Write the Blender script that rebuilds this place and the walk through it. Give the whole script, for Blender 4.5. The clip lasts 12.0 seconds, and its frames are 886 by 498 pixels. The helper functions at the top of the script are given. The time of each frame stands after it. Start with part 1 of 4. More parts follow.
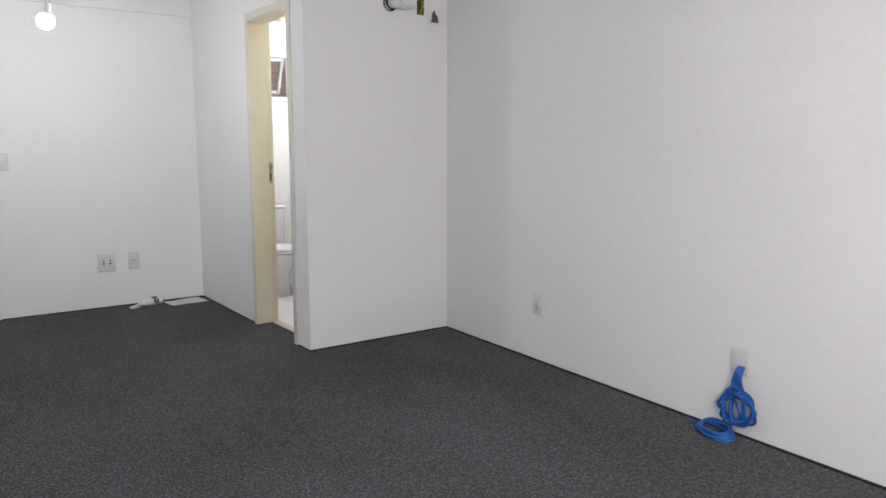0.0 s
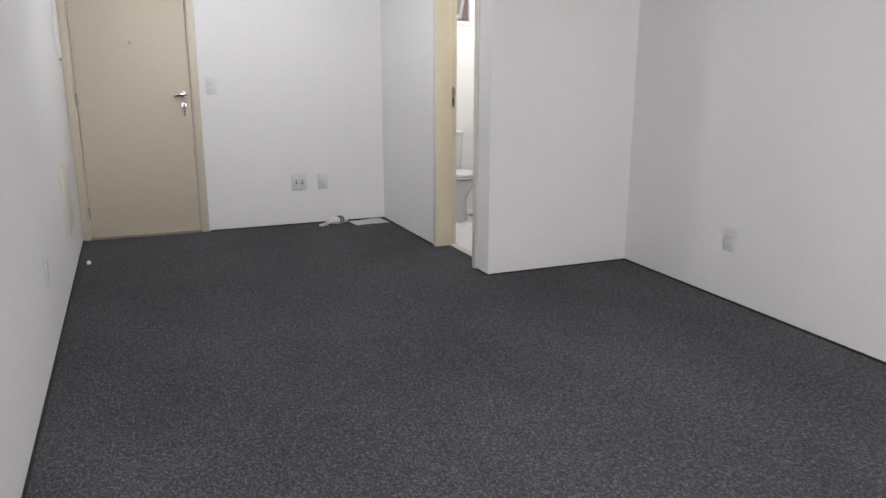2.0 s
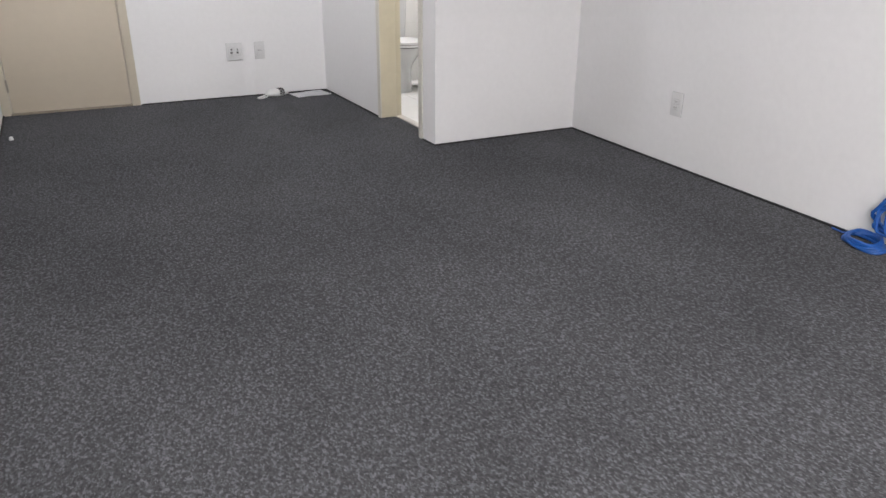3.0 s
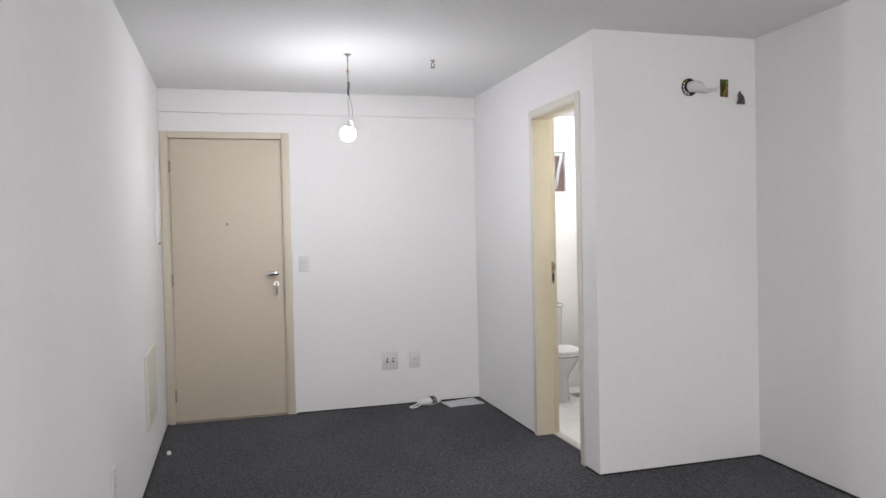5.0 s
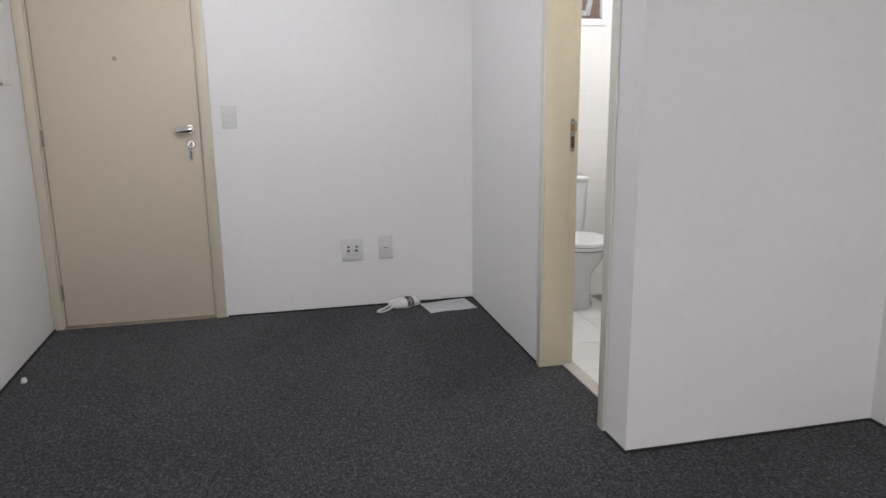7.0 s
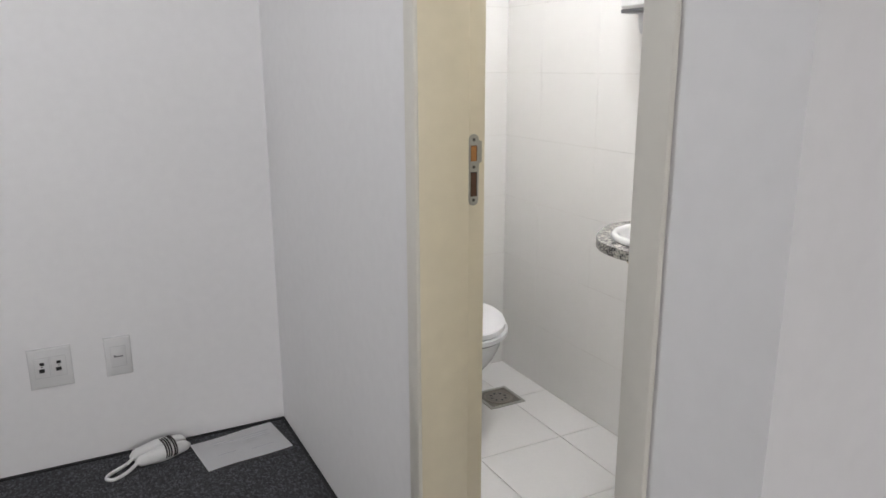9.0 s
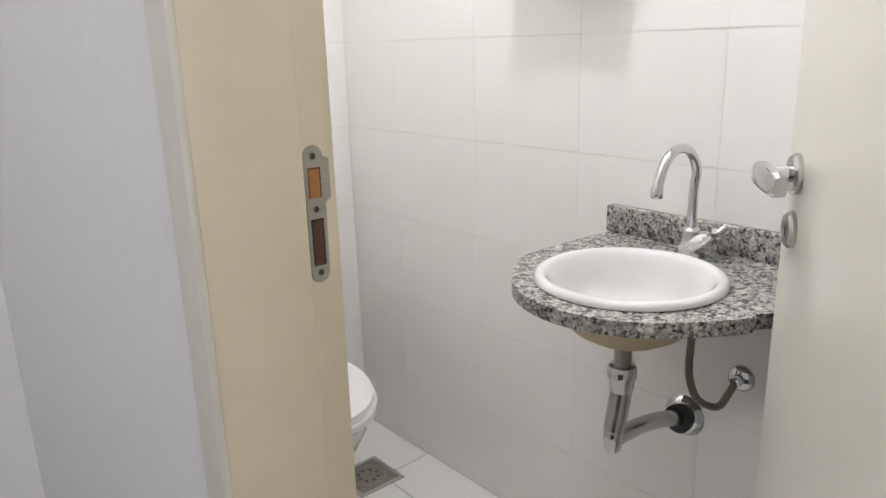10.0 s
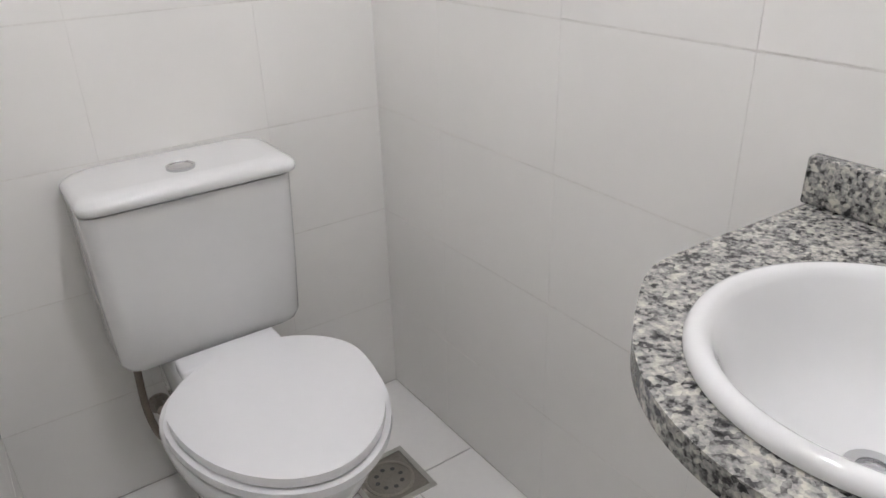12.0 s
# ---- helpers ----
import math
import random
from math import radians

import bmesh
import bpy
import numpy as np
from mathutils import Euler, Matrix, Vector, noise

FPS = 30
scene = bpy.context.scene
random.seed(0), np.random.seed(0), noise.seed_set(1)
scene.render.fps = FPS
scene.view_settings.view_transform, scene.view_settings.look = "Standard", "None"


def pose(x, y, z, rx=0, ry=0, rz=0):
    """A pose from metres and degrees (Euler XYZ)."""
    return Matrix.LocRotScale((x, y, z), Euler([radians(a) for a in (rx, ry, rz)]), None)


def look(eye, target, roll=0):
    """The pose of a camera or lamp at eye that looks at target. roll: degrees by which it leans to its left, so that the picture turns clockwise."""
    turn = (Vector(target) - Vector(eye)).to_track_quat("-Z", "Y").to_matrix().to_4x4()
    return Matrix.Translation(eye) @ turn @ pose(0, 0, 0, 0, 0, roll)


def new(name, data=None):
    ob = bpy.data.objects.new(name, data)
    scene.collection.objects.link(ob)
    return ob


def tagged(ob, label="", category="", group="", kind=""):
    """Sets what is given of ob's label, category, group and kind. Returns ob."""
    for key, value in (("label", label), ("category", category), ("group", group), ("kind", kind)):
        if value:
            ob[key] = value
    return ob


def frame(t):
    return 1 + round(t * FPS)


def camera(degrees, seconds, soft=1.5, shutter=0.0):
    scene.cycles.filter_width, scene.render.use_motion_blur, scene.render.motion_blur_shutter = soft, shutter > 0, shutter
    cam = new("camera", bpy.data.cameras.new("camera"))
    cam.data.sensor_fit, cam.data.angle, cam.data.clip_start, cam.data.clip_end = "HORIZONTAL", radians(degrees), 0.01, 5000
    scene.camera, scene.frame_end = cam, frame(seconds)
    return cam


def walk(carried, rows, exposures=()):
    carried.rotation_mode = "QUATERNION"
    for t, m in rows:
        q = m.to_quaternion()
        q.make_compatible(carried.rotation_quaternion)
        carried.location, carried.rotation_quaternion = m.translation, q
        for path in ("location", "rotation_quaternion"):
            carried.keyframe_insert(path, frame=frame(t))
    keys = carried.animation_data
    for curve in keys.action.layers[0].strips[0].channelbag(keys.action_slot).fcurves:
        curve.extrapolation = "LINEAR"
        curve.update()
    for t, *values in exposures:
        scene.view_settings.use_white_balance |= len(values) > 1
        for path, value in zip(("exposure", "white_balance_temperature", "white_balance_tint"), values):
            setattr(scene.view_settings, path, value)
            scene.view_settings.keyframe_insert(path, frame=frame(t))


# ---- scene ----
cam = camera(62.7, 12.0)
PATH = [
    (0, (0.472, -6.111, 1.279), (1.637, -4.51, 0.995), 0.1),
    (0.5, (0.387, -6.068, 1.274), (1.363, -4.35, 0.962), 0.8),
    (1, (0.381, -6.023, 1.286), (1.227, -4.245, 0.936), 0.1),
    (1.5, (0.368, -6.012, 1.285), (1.13, -4.202, 0.904), -0.1),
    (2, (0.382, -6.049, 1.251), (1.146, -4.261, 0.78), 0.1),
    (2.5, (0.383, -6.051, 1.182), (1.225, -4.37, 0.502), 0.2),
    (2.7, (0.388, -6.044, 1.165), (1.245, -4.416, 0.381), 0.3),
    (4.3, (0.399, -5.855, 1.292), (1.123, -4.036, 0.885), -0.2),
    (4.5, (0.37, -5.84, 1.308), (1.051, -3.977, 1.046), -0.9),
    (5, (0.477, -5.668, 1.366), (1.032, -3.747, 1.321), -1.3),
    (5.5, (0.605, -5.418, 1.396), (1.053, -3.469, 1.451), -0.8),
    (6, (0.728, -5.048, 1.376), (1.111, -3.088, 1.277), -0.0),
    (6.5, (0.921, -4.676, 1.307), (1.363, -2.745, 1.03), -0.7),
    (6.7, (1.052, -4.507, 1.297), (1.482, -2.598, 0.884), -0.8),
    (8.3, (1.599, -3.153, 1.311), (2.163, -1.29, 0.85), 0.4),
    (8.5, (1.657, -2.96, 1.292), (2.206, -1.096, 0.818), 0.3),
    (8.8, (1.695, -2.689, 1.289), (2.465, -0.905, 0.815), 0.4),
    (9, (1.776, -2.519, 1.293), (2.667, -0.797, 0.805), -0.2),
    (9.3, (1.881, -2.304, 1.259), (2.899, -0.658, 0.753), -1.3),
    (9.5, (1.964, -2.16, 1.274), (3.047, -0.559, 0.76), -2.2),
    (9.7, (2.042, -2.044, 1.275), (3.176, -0.481, 0.755), -1.9),
    (10, (2.142, -1.866, 1.254), (3.387, -0.399, 0.711), -1.6),
    (10.2, (2.206, -1.74, 1.255), (3.579, -0.392, 0.71), -0.8),
    (10.5, (2.285, -1.627, 1.275), (3.763, -0.395, 0.732), -0.7),
    (10.8, (2.353, -1.559, 1.272), (3.856, -0.365, 0.711), -0.1),
    (11, (2.405, -1.518, 1.261), (3.855, -0.272, 0.672), -0.5),
    (11.2, (2.466, -1.471, 1.257), (3.815, -0.129, 0.642), -1.2),
    (11.5, (2.541, -1.39, 1.245), (3.776, 0.03, 0.571), -0.5),
    (11.7, (2.573, -1.365, 1.21), (3.723, 0.096, 0.475), -0.6),
    (12, (2.608, -1.341, 1.193), (3.627, 0.137, 0.311), -1.6),
]
walk(cam, [(t, look(eye, target, roll)) for t, eye, target, roll in PATH],
     exposures=[(0, 0.12, 6440, 10), (1.5, 0.15, 6440, 10.5), (2, 0.12, 6440, 10.5), (2.5, 0.35, 6440, 10.5), (2.7, 0.42, 6440, 10.5), (4.3, 0.70, 6440, 11), (4.5, 0.67, 6440, 11), (5, 0.17, 6440, 11), (6, -0.03, 6440, 11), (9, -0.05, 6440, 10), (9.5, -0.07, 6500, 10), (10, -0.05, 6500, 10.5), (10.5, -0.12, 6500, 10.5), (11, -0.19, 6470, 11.5), (11.5, -0.30, 6400, 12.5), (12, -0.28, 6370, 12)])

# ---- world and light ----
world = bpy.data.worlds.new("world")
scene.world = world
world.use_nodes = True
wn = world.node_tree.nodes
sky = wn.new("ShaderNodeTexSky")
sky.sky_type, sky.sun_disc = "NISHITA", False
sky.sun_elevation, sky.sun_rotation = radians(67), radians(146)
wn["Background"].inputs["Strength"].default_value = 0.1
world.node_tree.links.new(sky.outputs["Color"], wn["Background"].inputs["Color"])

sun = new("sun", bpy.data.lights.new("sun", "SUN"))
sun.data.energy, sun.data.angle, sun.data.color = 1.0, radians(12), (1.0, 0.97, 0.92)
sun.matrix_world = look((10, -12, 34), (2, 0, 0))

# added area lamp: daylight from an assumed, unseen window behind the walker
daylight = new("window_daylight", bpy.data.lights.new("window_daylight", "AREA"))
daylight.data.shape, daylight.data.size, daylight.data.size_y = "RECTANGLE", 1.9, 1.35
daylight.data.energy, daylight.data.color = 61.5, (0.992, 0.953, 0.935)
daylight.matrix_world = look((1.03, -6.80, 1.65), (1.7, -3.5, 0.25))

BULB_GLOW = 252.0
BATH_GLOW = 224.0


# ---- materials ----
def mat(name, color, rough=0.5, metal=0.0, vary=0.06, scale=8.0, bump=0.0, bump_scale=200.0, coat=0.0, piece=0.0):
    """Painted or plain surface: two scales of tone, a fine relief, uneven gloss, and a tone of its own for each piece."""
    m = bpy.data.materials.new(name)
    m.use_nodes = True
    n, l = m.node_tree.nodes, m.node_tree.links
    b = n["Principled BSDF"]
    b.inputs["Roughness"].default_value, b.inputs["Metallic"].default_value = rough, metal
    b.inputs["Coat Weight"].default_value = coat
    tc = n.new("ShaderNodeTexCoord")
    big, fine = n.new("ShaderNodeTexNoise"), n.new("ShaderNodeTexNoise")
    big.inputs["Scale"].default_value, big.inputs["Detail"].default_value = scale * 0.25, 4
    fine.inputs["Scale"].default_value, fine.inputs["Detail"].default_value = scale * 6, 6
    for t in (big, fine):
        l.new(tc.outputs["Object"], t.inputs["Vector"])
    add = n.new("ShaderNodeMath")
    add.operation = "ADD"
    l.new(big.outputs["Fac"], add.inputs[0]), l.new(fine.outputs["Fac"], add.inputs[1])
    if piece:
        info = n.new("ShaderNodeObjectInfo")
        mul = n.new("ShaderNodeMath")
        mul.operation = "MULTIPLY_ADD"
        mul.inputs[1].default_value = piece
        l.new(info.outputs["Random"], mul.inputs[0]), l.new(add.outputs[0], mul.inputs[2])
        add = mul
    ramp = n.new("ShaderNodeMapRange")
    ramp.inputs["From Min"].default_value, ramp.inputs["From Max"].default_value = 0.6, 1.4 + piece
    ramp.inputs["To Min"].default_value, ramp.inputs["To Max"].default_value = 1 - vary, 1 + vary
    l.new(add.outputs[0], ramp.inputs["Value"])
    mix = n.new("ShaderNodeVectorMath")
    mix.operation = "SCALE"
    mix.inputs[0].default_value = color
    l.new(ramp.outputs["Result"], mix.inputs["Scale"])
    l.new(mix.outputs["Vector"], b.inputs["Base Color"])
    gl = n.new("ShaderNodeMapRange")
    gl.inputs["To Min"].default_value, gl.inputs["To Max"].default_value = rough * 0.85, min(1, rough * 1.15)
    l.new(big.outputs["Fac"], gl.inputs["Value"]), l.new(gl.outputs["Result"], b.inputs["Roughness"])
    if bump:
        t = n.new("ShaderNodeTexNoise")
        t.inputs["Scale"].default_value, t.inputs["Detail"].default_value = bump_scale, 3
        l.new(tc.outputs["Object"], t.inputs["Vector"])
        bp = n.new("ShaderNodeBump")
        bp.inputs["Strength"].default_value, bp.inputs["Distance"].default_value = bump, 0.002
        l.new(t.outputs["Fac"], bp.inputs["Height"]), l.new(bp.outputs["Normal"], b.inputs["Normal"])
    return m


def carpet_material():
    m = bpy.data.materials.new("carpet")
    m.use_nodes = True
    n, l = m.node_tree.nodes, m.node_tree.links
    b = n["Principled BSDF"]
    b.inputs["Roughness"].default_value = 0.95
    b.inputs["Specular IOR Level"].default_value, b.inputs["Diffuse Roughness"].default_value = 0.04, 1.0
    tc = n.new("ShaderNodeTexCoord")
    tuft = n.new("ShaderNodeTexVoronoi")
    tuft.inputs["Scale"].default_value = 215
    fleck = n.new("ShaderNodeTexNoise")
    fleck.inputs["Scale"].default_value, fleck.inputs["Detail"].default_value = 96, 5
    wear = n.new("ShaderNodeTexNoise")
    wear.inputs["Scale"].default_value, wear.inputs["Detail"].default_value = 1.6, 5
    warp = n.new("ShaderNodeMapping")
    warp.inputs["Scale"].default_value = (1.0, 0.62, 1.0)
    l.new(tc.outputs["Object"], warp.inputs["Vector"])
    for t in (tuft, fleck, wear):
        l.new(warp.outputs["Vector"], t.inputs["Vector"])
    sep = n.new("ShaderNodeSeparateColor")
    l.new(tuft.outputs["Color"], sep.inputs["Color"])
    mixf = n.new("ShaderNodeMath")
    mixf.operation = "MULTIPLY_ADD"
    mixf.inputs[1].default_value = 0.45
    l.new(sep.outputs["Red"], mixf.inputs[0]), l.new(fleck.outputs["Fac"], mixf.inputs[2])
    ramp = n.new("ShaderNodeValToRGB")
    e = ramp.color_ramp.elements
    e[0].position, e[0].color = 0.38, (0.037, 0.0375, 0.039, 1)
    e[1].position, e[1].color = 1.08, (0.122, 0.125, 0.135, 1)
    for p, c in ((0.60, (0.051, 0.0515, 0.054, 1)), (0.80, (0.071, 0.072, 0.077, 1))):
        k = e.new(p)
        k.color = c
    l.new(mixf.outputs[0], ramp.inputs["Fac"])
    mr = n.new("ShaderNodeMapRange")
    mr.inputs["From Min"].default_value, mr.inputs["From Max"].default_value = 0.3, 0.7
    mr.inputs["To Min"].default_value, mr.inputs["To Max"].default_value = 0.87, 1.13
    l.new(wear.outputs["Fac"], mr.inputs["Value"])
    sc = n.new("ShaderNodeVectorMath")
    sc.operation = "SCALE"
    l.new(ramp.outputs["Color"], sc.inputs[0]), l.new(mr.outputs["Result"], sc.inputs["Scale"])
    l.new(sc.outputs["Vector"], b.inputs["Base Color"])
    bp = n.new("ShaderNodeBump")
    bp.inputs["Strength"].default_value, bp.inputs["Distance"].default_value = 0.25, 0.005
    l.new(mixf.outputs[0], bp.inputs["Height"]), l.new(bp.outputs["Normal"], b.inputs["Normal"])
    return m


def granite_material():
    m = bpy.data.materials.new("granite")
    m.use_nodes = True
    n, l = m.node_tree.nodes, m.node_tree.links
    b = n["Principled BSDF"]
    b.inputs["Roughness"].default_value = 0.20
    tc = n.new("ShaderNodeTexCoord")
    def flecks(scale, detail, gain, seed):
        shift = n.new("ShaderNodeVectorMath")
        shift.operation = "ADD"
        shift.inputs[1].default_value = (seed, seed * 1.7, seed * 0.6)
        l.new(tc.outputs["Object"], shift.inputs[0])
        t = n.new("ShaderNodeTexNoise")
        t.inputs["Scale"].default_value, t.inputs["Detail"].default_value, t.inputs["Roughness"].default_value = scale, detail, 0.55
        l.new(shift.outputs["Vector"], t.inputs["Vector"])
        g = n.new("ShaderNodeMath")
        g.operation = "MULTIPLY_ADD"
        g.inputs[1].default_value, g.inputs[2].default_value = gain, -0.5 * gain
        l.new(t.outputs["Fac"], g.inputs[0])
        return g

    small, large = flecks(155, 2.5, 1.05, 3.0), flecks(60, 2, 0.78, 11.0)
    grain = n.new("ShaderNodeTexVoronoi")
    grain.inputs["Scale"].default_value = 225
    l.new(tc.outputs["Object"], grain.inputs["Vector"])
    cell = n.new("ShaderNodeSeparateColor")
    l.new(grain.outputs["Color"], cell.inputs["Color"])
    tone = n.new("ShaderNodeMath")
    tone.operation = "MULTIPLY_ADD"
    tone.inputs[1].default_value = 0.42
    l.new(cell.outputs["Red"], tone.inputs[0]), l.new(small.outputs[0], tone.inputs[2])
    small = tone
    add = n.new("ShaderNodeMath")
    add.operation = "ADD"
    l.new(small.outputs[0], add.inputs[0]), l.new(large.outputs[0], add.inputs[1])
    mid = n.new("ShaderNodeMath")
    mid.operation = "ADD"
    mid.inputs[1].default_value = 0.285
    l.new(add.outputs[0], mid.inputs[0])
    add = mid
    ramp = n.new("ShaderNodeValToRGB")
    ramp.color_ramp.interpolation = "LINEAR"
    e = ramp.color_ramp.elements
    e[0].position, e[0].color = 0.14, (0.02, 0.02, 0.02, 1)
    e[1].position, e[1].color = 0.86, (0.57, 0.545, 0.485, 1)
    for p, c in ((0.27, (0.06, 0.06, 0.06, 1)), (0.36, (0.155, 0.152, 0.145, 1)), (0.48, (0.265, 0.264, 0.258, 1)), (0.66, (0.41, 0.395, 0.355, 1))):
        k = e.new(p)
        k.color = c
    l.new(add.outputs[0], ramp.inputs["Fac"]), l.new(ramp.outputs["Color"], b.inputs["Base Color"])
    return m


def glow(name, color, strength):
    m = bpy.data.materials.new(name)
    m.use_nodes = True
    b = m.node_tree.nodes["Principled BSDF"]
    b.inputs["Base Color"].default_value = (0.9, 0.9, 0.9, 1)
    b.inputs["Emission Color"].default_value, b.inputs["Emission Strength"].default_value = (*color, 1), strength
    return m


def glass_material():
    m = bpy.data.materials.new("glass")
    m.use_nodes = True
    b = m.node_tree.nodes["Principled BSDF"]
    b.inputs["Transmission Weight"].default_value, b.inputs["Roughness"].default_value = 1.0, 0.02
    b.inputs["Base Color"].default_value = (0.95, 0.98, 0.97, 1)
    return m


WALL = mat("wall_paint", (0.815, 0.81, 0.81), 0.75, vary=0.028, scale=5, bump=0.14, bump_scale=60)
CEIL = mat("ceiling_paint", (0.78, 0.78, 0.785), 0.85, vary=0.03, scale=4, bump=0.12, bump_scale=120)
BATH_CEIL = mat("bath_ceiling_paint", (0.82, 0.82, 0.815), 0.8, vary=0.02, scale=4, bump=0.1, bump_scale=120)
CARPET = carpet_material()
FOOT_STRIP = mat("dark_foot_strip", (0.018, 0.018, 0.02), 0.95, vary=0.4, scale=30, bump=0.6, bump_scale=300)
DOOR = mat("door_laminate", (0.60, 0.53, 0.425), 0.58, vary=0.03, scale=3, bump=0.03, bump_scale=90)
CASING = mat("casing_paint", (0.60, 0.545, 0.44), 0.4, vary=0.04, scale=6, bump=0.05, bump_scale=60)
CASING_PALE = mat("pale_casing_paint", (0.68, 0.66, 0.595), 0.4, vary=0.04, scale=6, bump=0.05, bump_scale=60)
JAMB = mat("jamb_paint", (0.71, 0.645, 0.495), 0.38, vary=0.04, scale=5, bump=0.05, bump_scale=60)
LEAF = mat("bath_door_laminate", (0.76, 0.74, 0.66), 0.35, vary=0.02, scale=3)
CHROME = mat("chrome", (0.62, 0.62, 0.63), 0.09, 1.0, vary=0.05)
SATIN = mat("satin_chrome", (0.50, 0.49, 0.48), 0.22, 1.0, vary=0.08)
BRUSHED = mat("brushed_steel", (0.55, 0.54, 0.51), 0.38, 1.0, vary=0.12, scale=40)
STRIKE = mat("strike_steel", (0.40, 0.39, 0.35), 0.42, 0.85, vary=0.15, scale=60)
STEEL_DULL = mat("dull_steel", (0.36, 0.33, 0.29), 0.45, 0.8, vary=0.25, scale=40)
KEY = mat("key_metal", (0.13, 0.12, 0.11), 0.5, 0.7, vary=0.2, scale=60)
PLASTIC = mat("white_plastic", (0.74, 0.74, 0.73), 0.35, vary=0.02)
PANEL = mat("panel_enamel", (0.82, 0.82, 0.82), 0.5, vary=0.02)
PLATE = mat("plate_plastic", (0.69, 0.69, 0.685), 0.4, vary=0.02)
PLATE_SHADE = mat("plate_shade_grey", (0.50, 0.50, 0.50), 0.6, vary=0.1)
PLASTIC_GREY = mat("grey_plastic", (0.17, 0.17, 0.18), 0.45, vary=0.08)
CREAM_METAL = mat("cream_metal", (0.66, 0.65, 0.57), 0.45, vary=0.03)
BLACK = mat("black_plastic", (0.015, 0.015, 0.015), 0.5, vary=0.2)
DARK_HOLE = mat("dark_hole", (0.02, 0.014, 0.010), 0.9, vary=0.3)
RAW_WOOD = mat("raw_wood", (0.40, 0.17, 0.045), 0.5, vary=0.25, scale=60)
BLUE = mat("blue_cable", (0.016, 0.105, 0.40), 0.45, vary=0.2, scale=30)
TAG_BLUE = mat("tag_blue", (0.10, 0.30, 0.50), 0.5, vary=0.1)
COPPER = mat("wire_orange", (0.60, 0.25, 0.08), 0.5, vary=0.1)
WIRE_GREY = mat("wire_grey", (0.22, 0.22, 0.23), 0.5, vary=0.15)
CERAMIC = mat("ceramic", (0.755, 0.755, 0.75), 0.07, vary=0.01, coat=0.3)
BISQUE = mat("unglazed_clay", (0.50, 0.42, 0.28), 0.7, vary=0.1, scale=20)
SEAT = mat("seat_plastic", (0.84, 0.84, 0.85), 0.25, vary=0.01)
TILE = mat("wall_tile", (0.865, 0.853, 0.825), 0.20, vary=0.012, scale=4, bump=0.10, bump_scale=22, piece=0.25)
GROUT = mat("grout", (0.775, 0.758, 0.725), 0.9, vary=0.12, scale=20)
FTILE = mat("floor_tile", (0.855, 0.845, 0.825), 0.35, vary=0.03, scale=10, bump=0.08, bump_scale=40, piece=0.3)
FGROUT = mat("floor_grout", (0.58, 0.55, 0.515), 0.9, vary=0.2, scale=30)
SEAL = mat("pale_seal", (0.70, 0.66, 0.56), 0.45, vary=0.03)
SILL = mat("marble_sill", (0.62, 0.59, 0.54), 0.35, vary=0.18, scale=12)
THRESHOLD = mat("brown_threshold", (0.30, 0.25, 0.20), 0.55, vary=0.3, scale=30, bump=0.2, bump_scale=80)
GRANITE = granite_material()
PAPER = mat("paper", (0.93, 0.93, 0.94), 0.38, vary=0.02)
INK = mat("faint_ink", (0.76, 0.76, 0.79), 0.9, vary=0.1)
WINDOW_WHITE = mat("window_aluminium", (0.78, 0.78, 0.78), 0.35, vary=0.02)
GLASS = glass_material()
BRICK = mat("brown_brick", (0.66, 0.43, 0.33), 0.85, vary=0.2, scale=14, bump=0.4, bump_scale=60, piece=0.8)
MORTAR = mat("mortar", (0.62, 0.55, 0.49), 0.95, vary=0.2, scale=20)
OPEN_BOX = mat("junction_box_yellow", (0.27, 0.25, 0.03), 0.5, vary=0.4, scale=60)
BROWN = mat("box_brown", (0.12, 0.055, 0.02), 0.6, vary=0.3, scale=40)
# wood colour darkened by hand to look shaded inside a recess
POCKET_SHADE = mat("shaded_pocket_wood", (0.075, 0.030, 0.014), 0.45, vary=0.3, scale=40)
GREEN = mat("box_green", (0.05, 0.13, 0.03), 0.6, vary=0.3, scale=40)
RED = mat("wire_red", (0.26, 0.07, 0.03), 0.5, vary=0.3, scale=60)
GAP_SHADE = mat("gap_shade_grey", (0.20, 0.20, 0.20), 0.8, vary=0.1)
CORD = mat("dark_cord", (0.035, 0.030, 0.028), 0.6, vary=0.2)
RUBBER = mat("grey_rubber", (0.09, 0.09, 0.09), 0.8, vary=0.2)
FOIL = mat("white_insulation", (0.66, 0.66, 0.67), 0.55, vary=0.1, scale=30, bump=0.3, bump_scale=60)
BULB = glow("lamp_glow", (0.975, 0.97, 1.0), BULB_GLOW)
BATH_LAMP = glow("bath_lamp_glow", (0.975, 0.967, 1.0), BATH_GLOW)
HOSE = mat("brown_hose", (0.20, 0.165, 0.135), 0.45, 0.4, vary=0.3, scale=80)
DRAIN = mat("drain_steel", (0.30, 0.28, 0.25), 0.4, 0.9, vary=0.2, scale=40)


# ---- mesh helpers ----
def box(bm, x0, x1, y0, y1, z0, z1, bevel=0.0, seg=2):
    made = bmesh.ops.create_cube(bm, size=1.0)["verts"]
    for v in made:
        v.co = Vector((x0 + (v.co.x + 0.5) * (x1 - x0), y0 + (v.co.y + 0.5) * (y1 - y0), z0 + (v.co.z + 0.5) * (z1 - z0)))
    if bevel:
        edges = list({e for v in made for e in v.link_edges})
        bmesh.ops.bevel(bm, geom=edges, offset=bevel, segments=seg, profile=0.5, affect="EDGES")
    return made


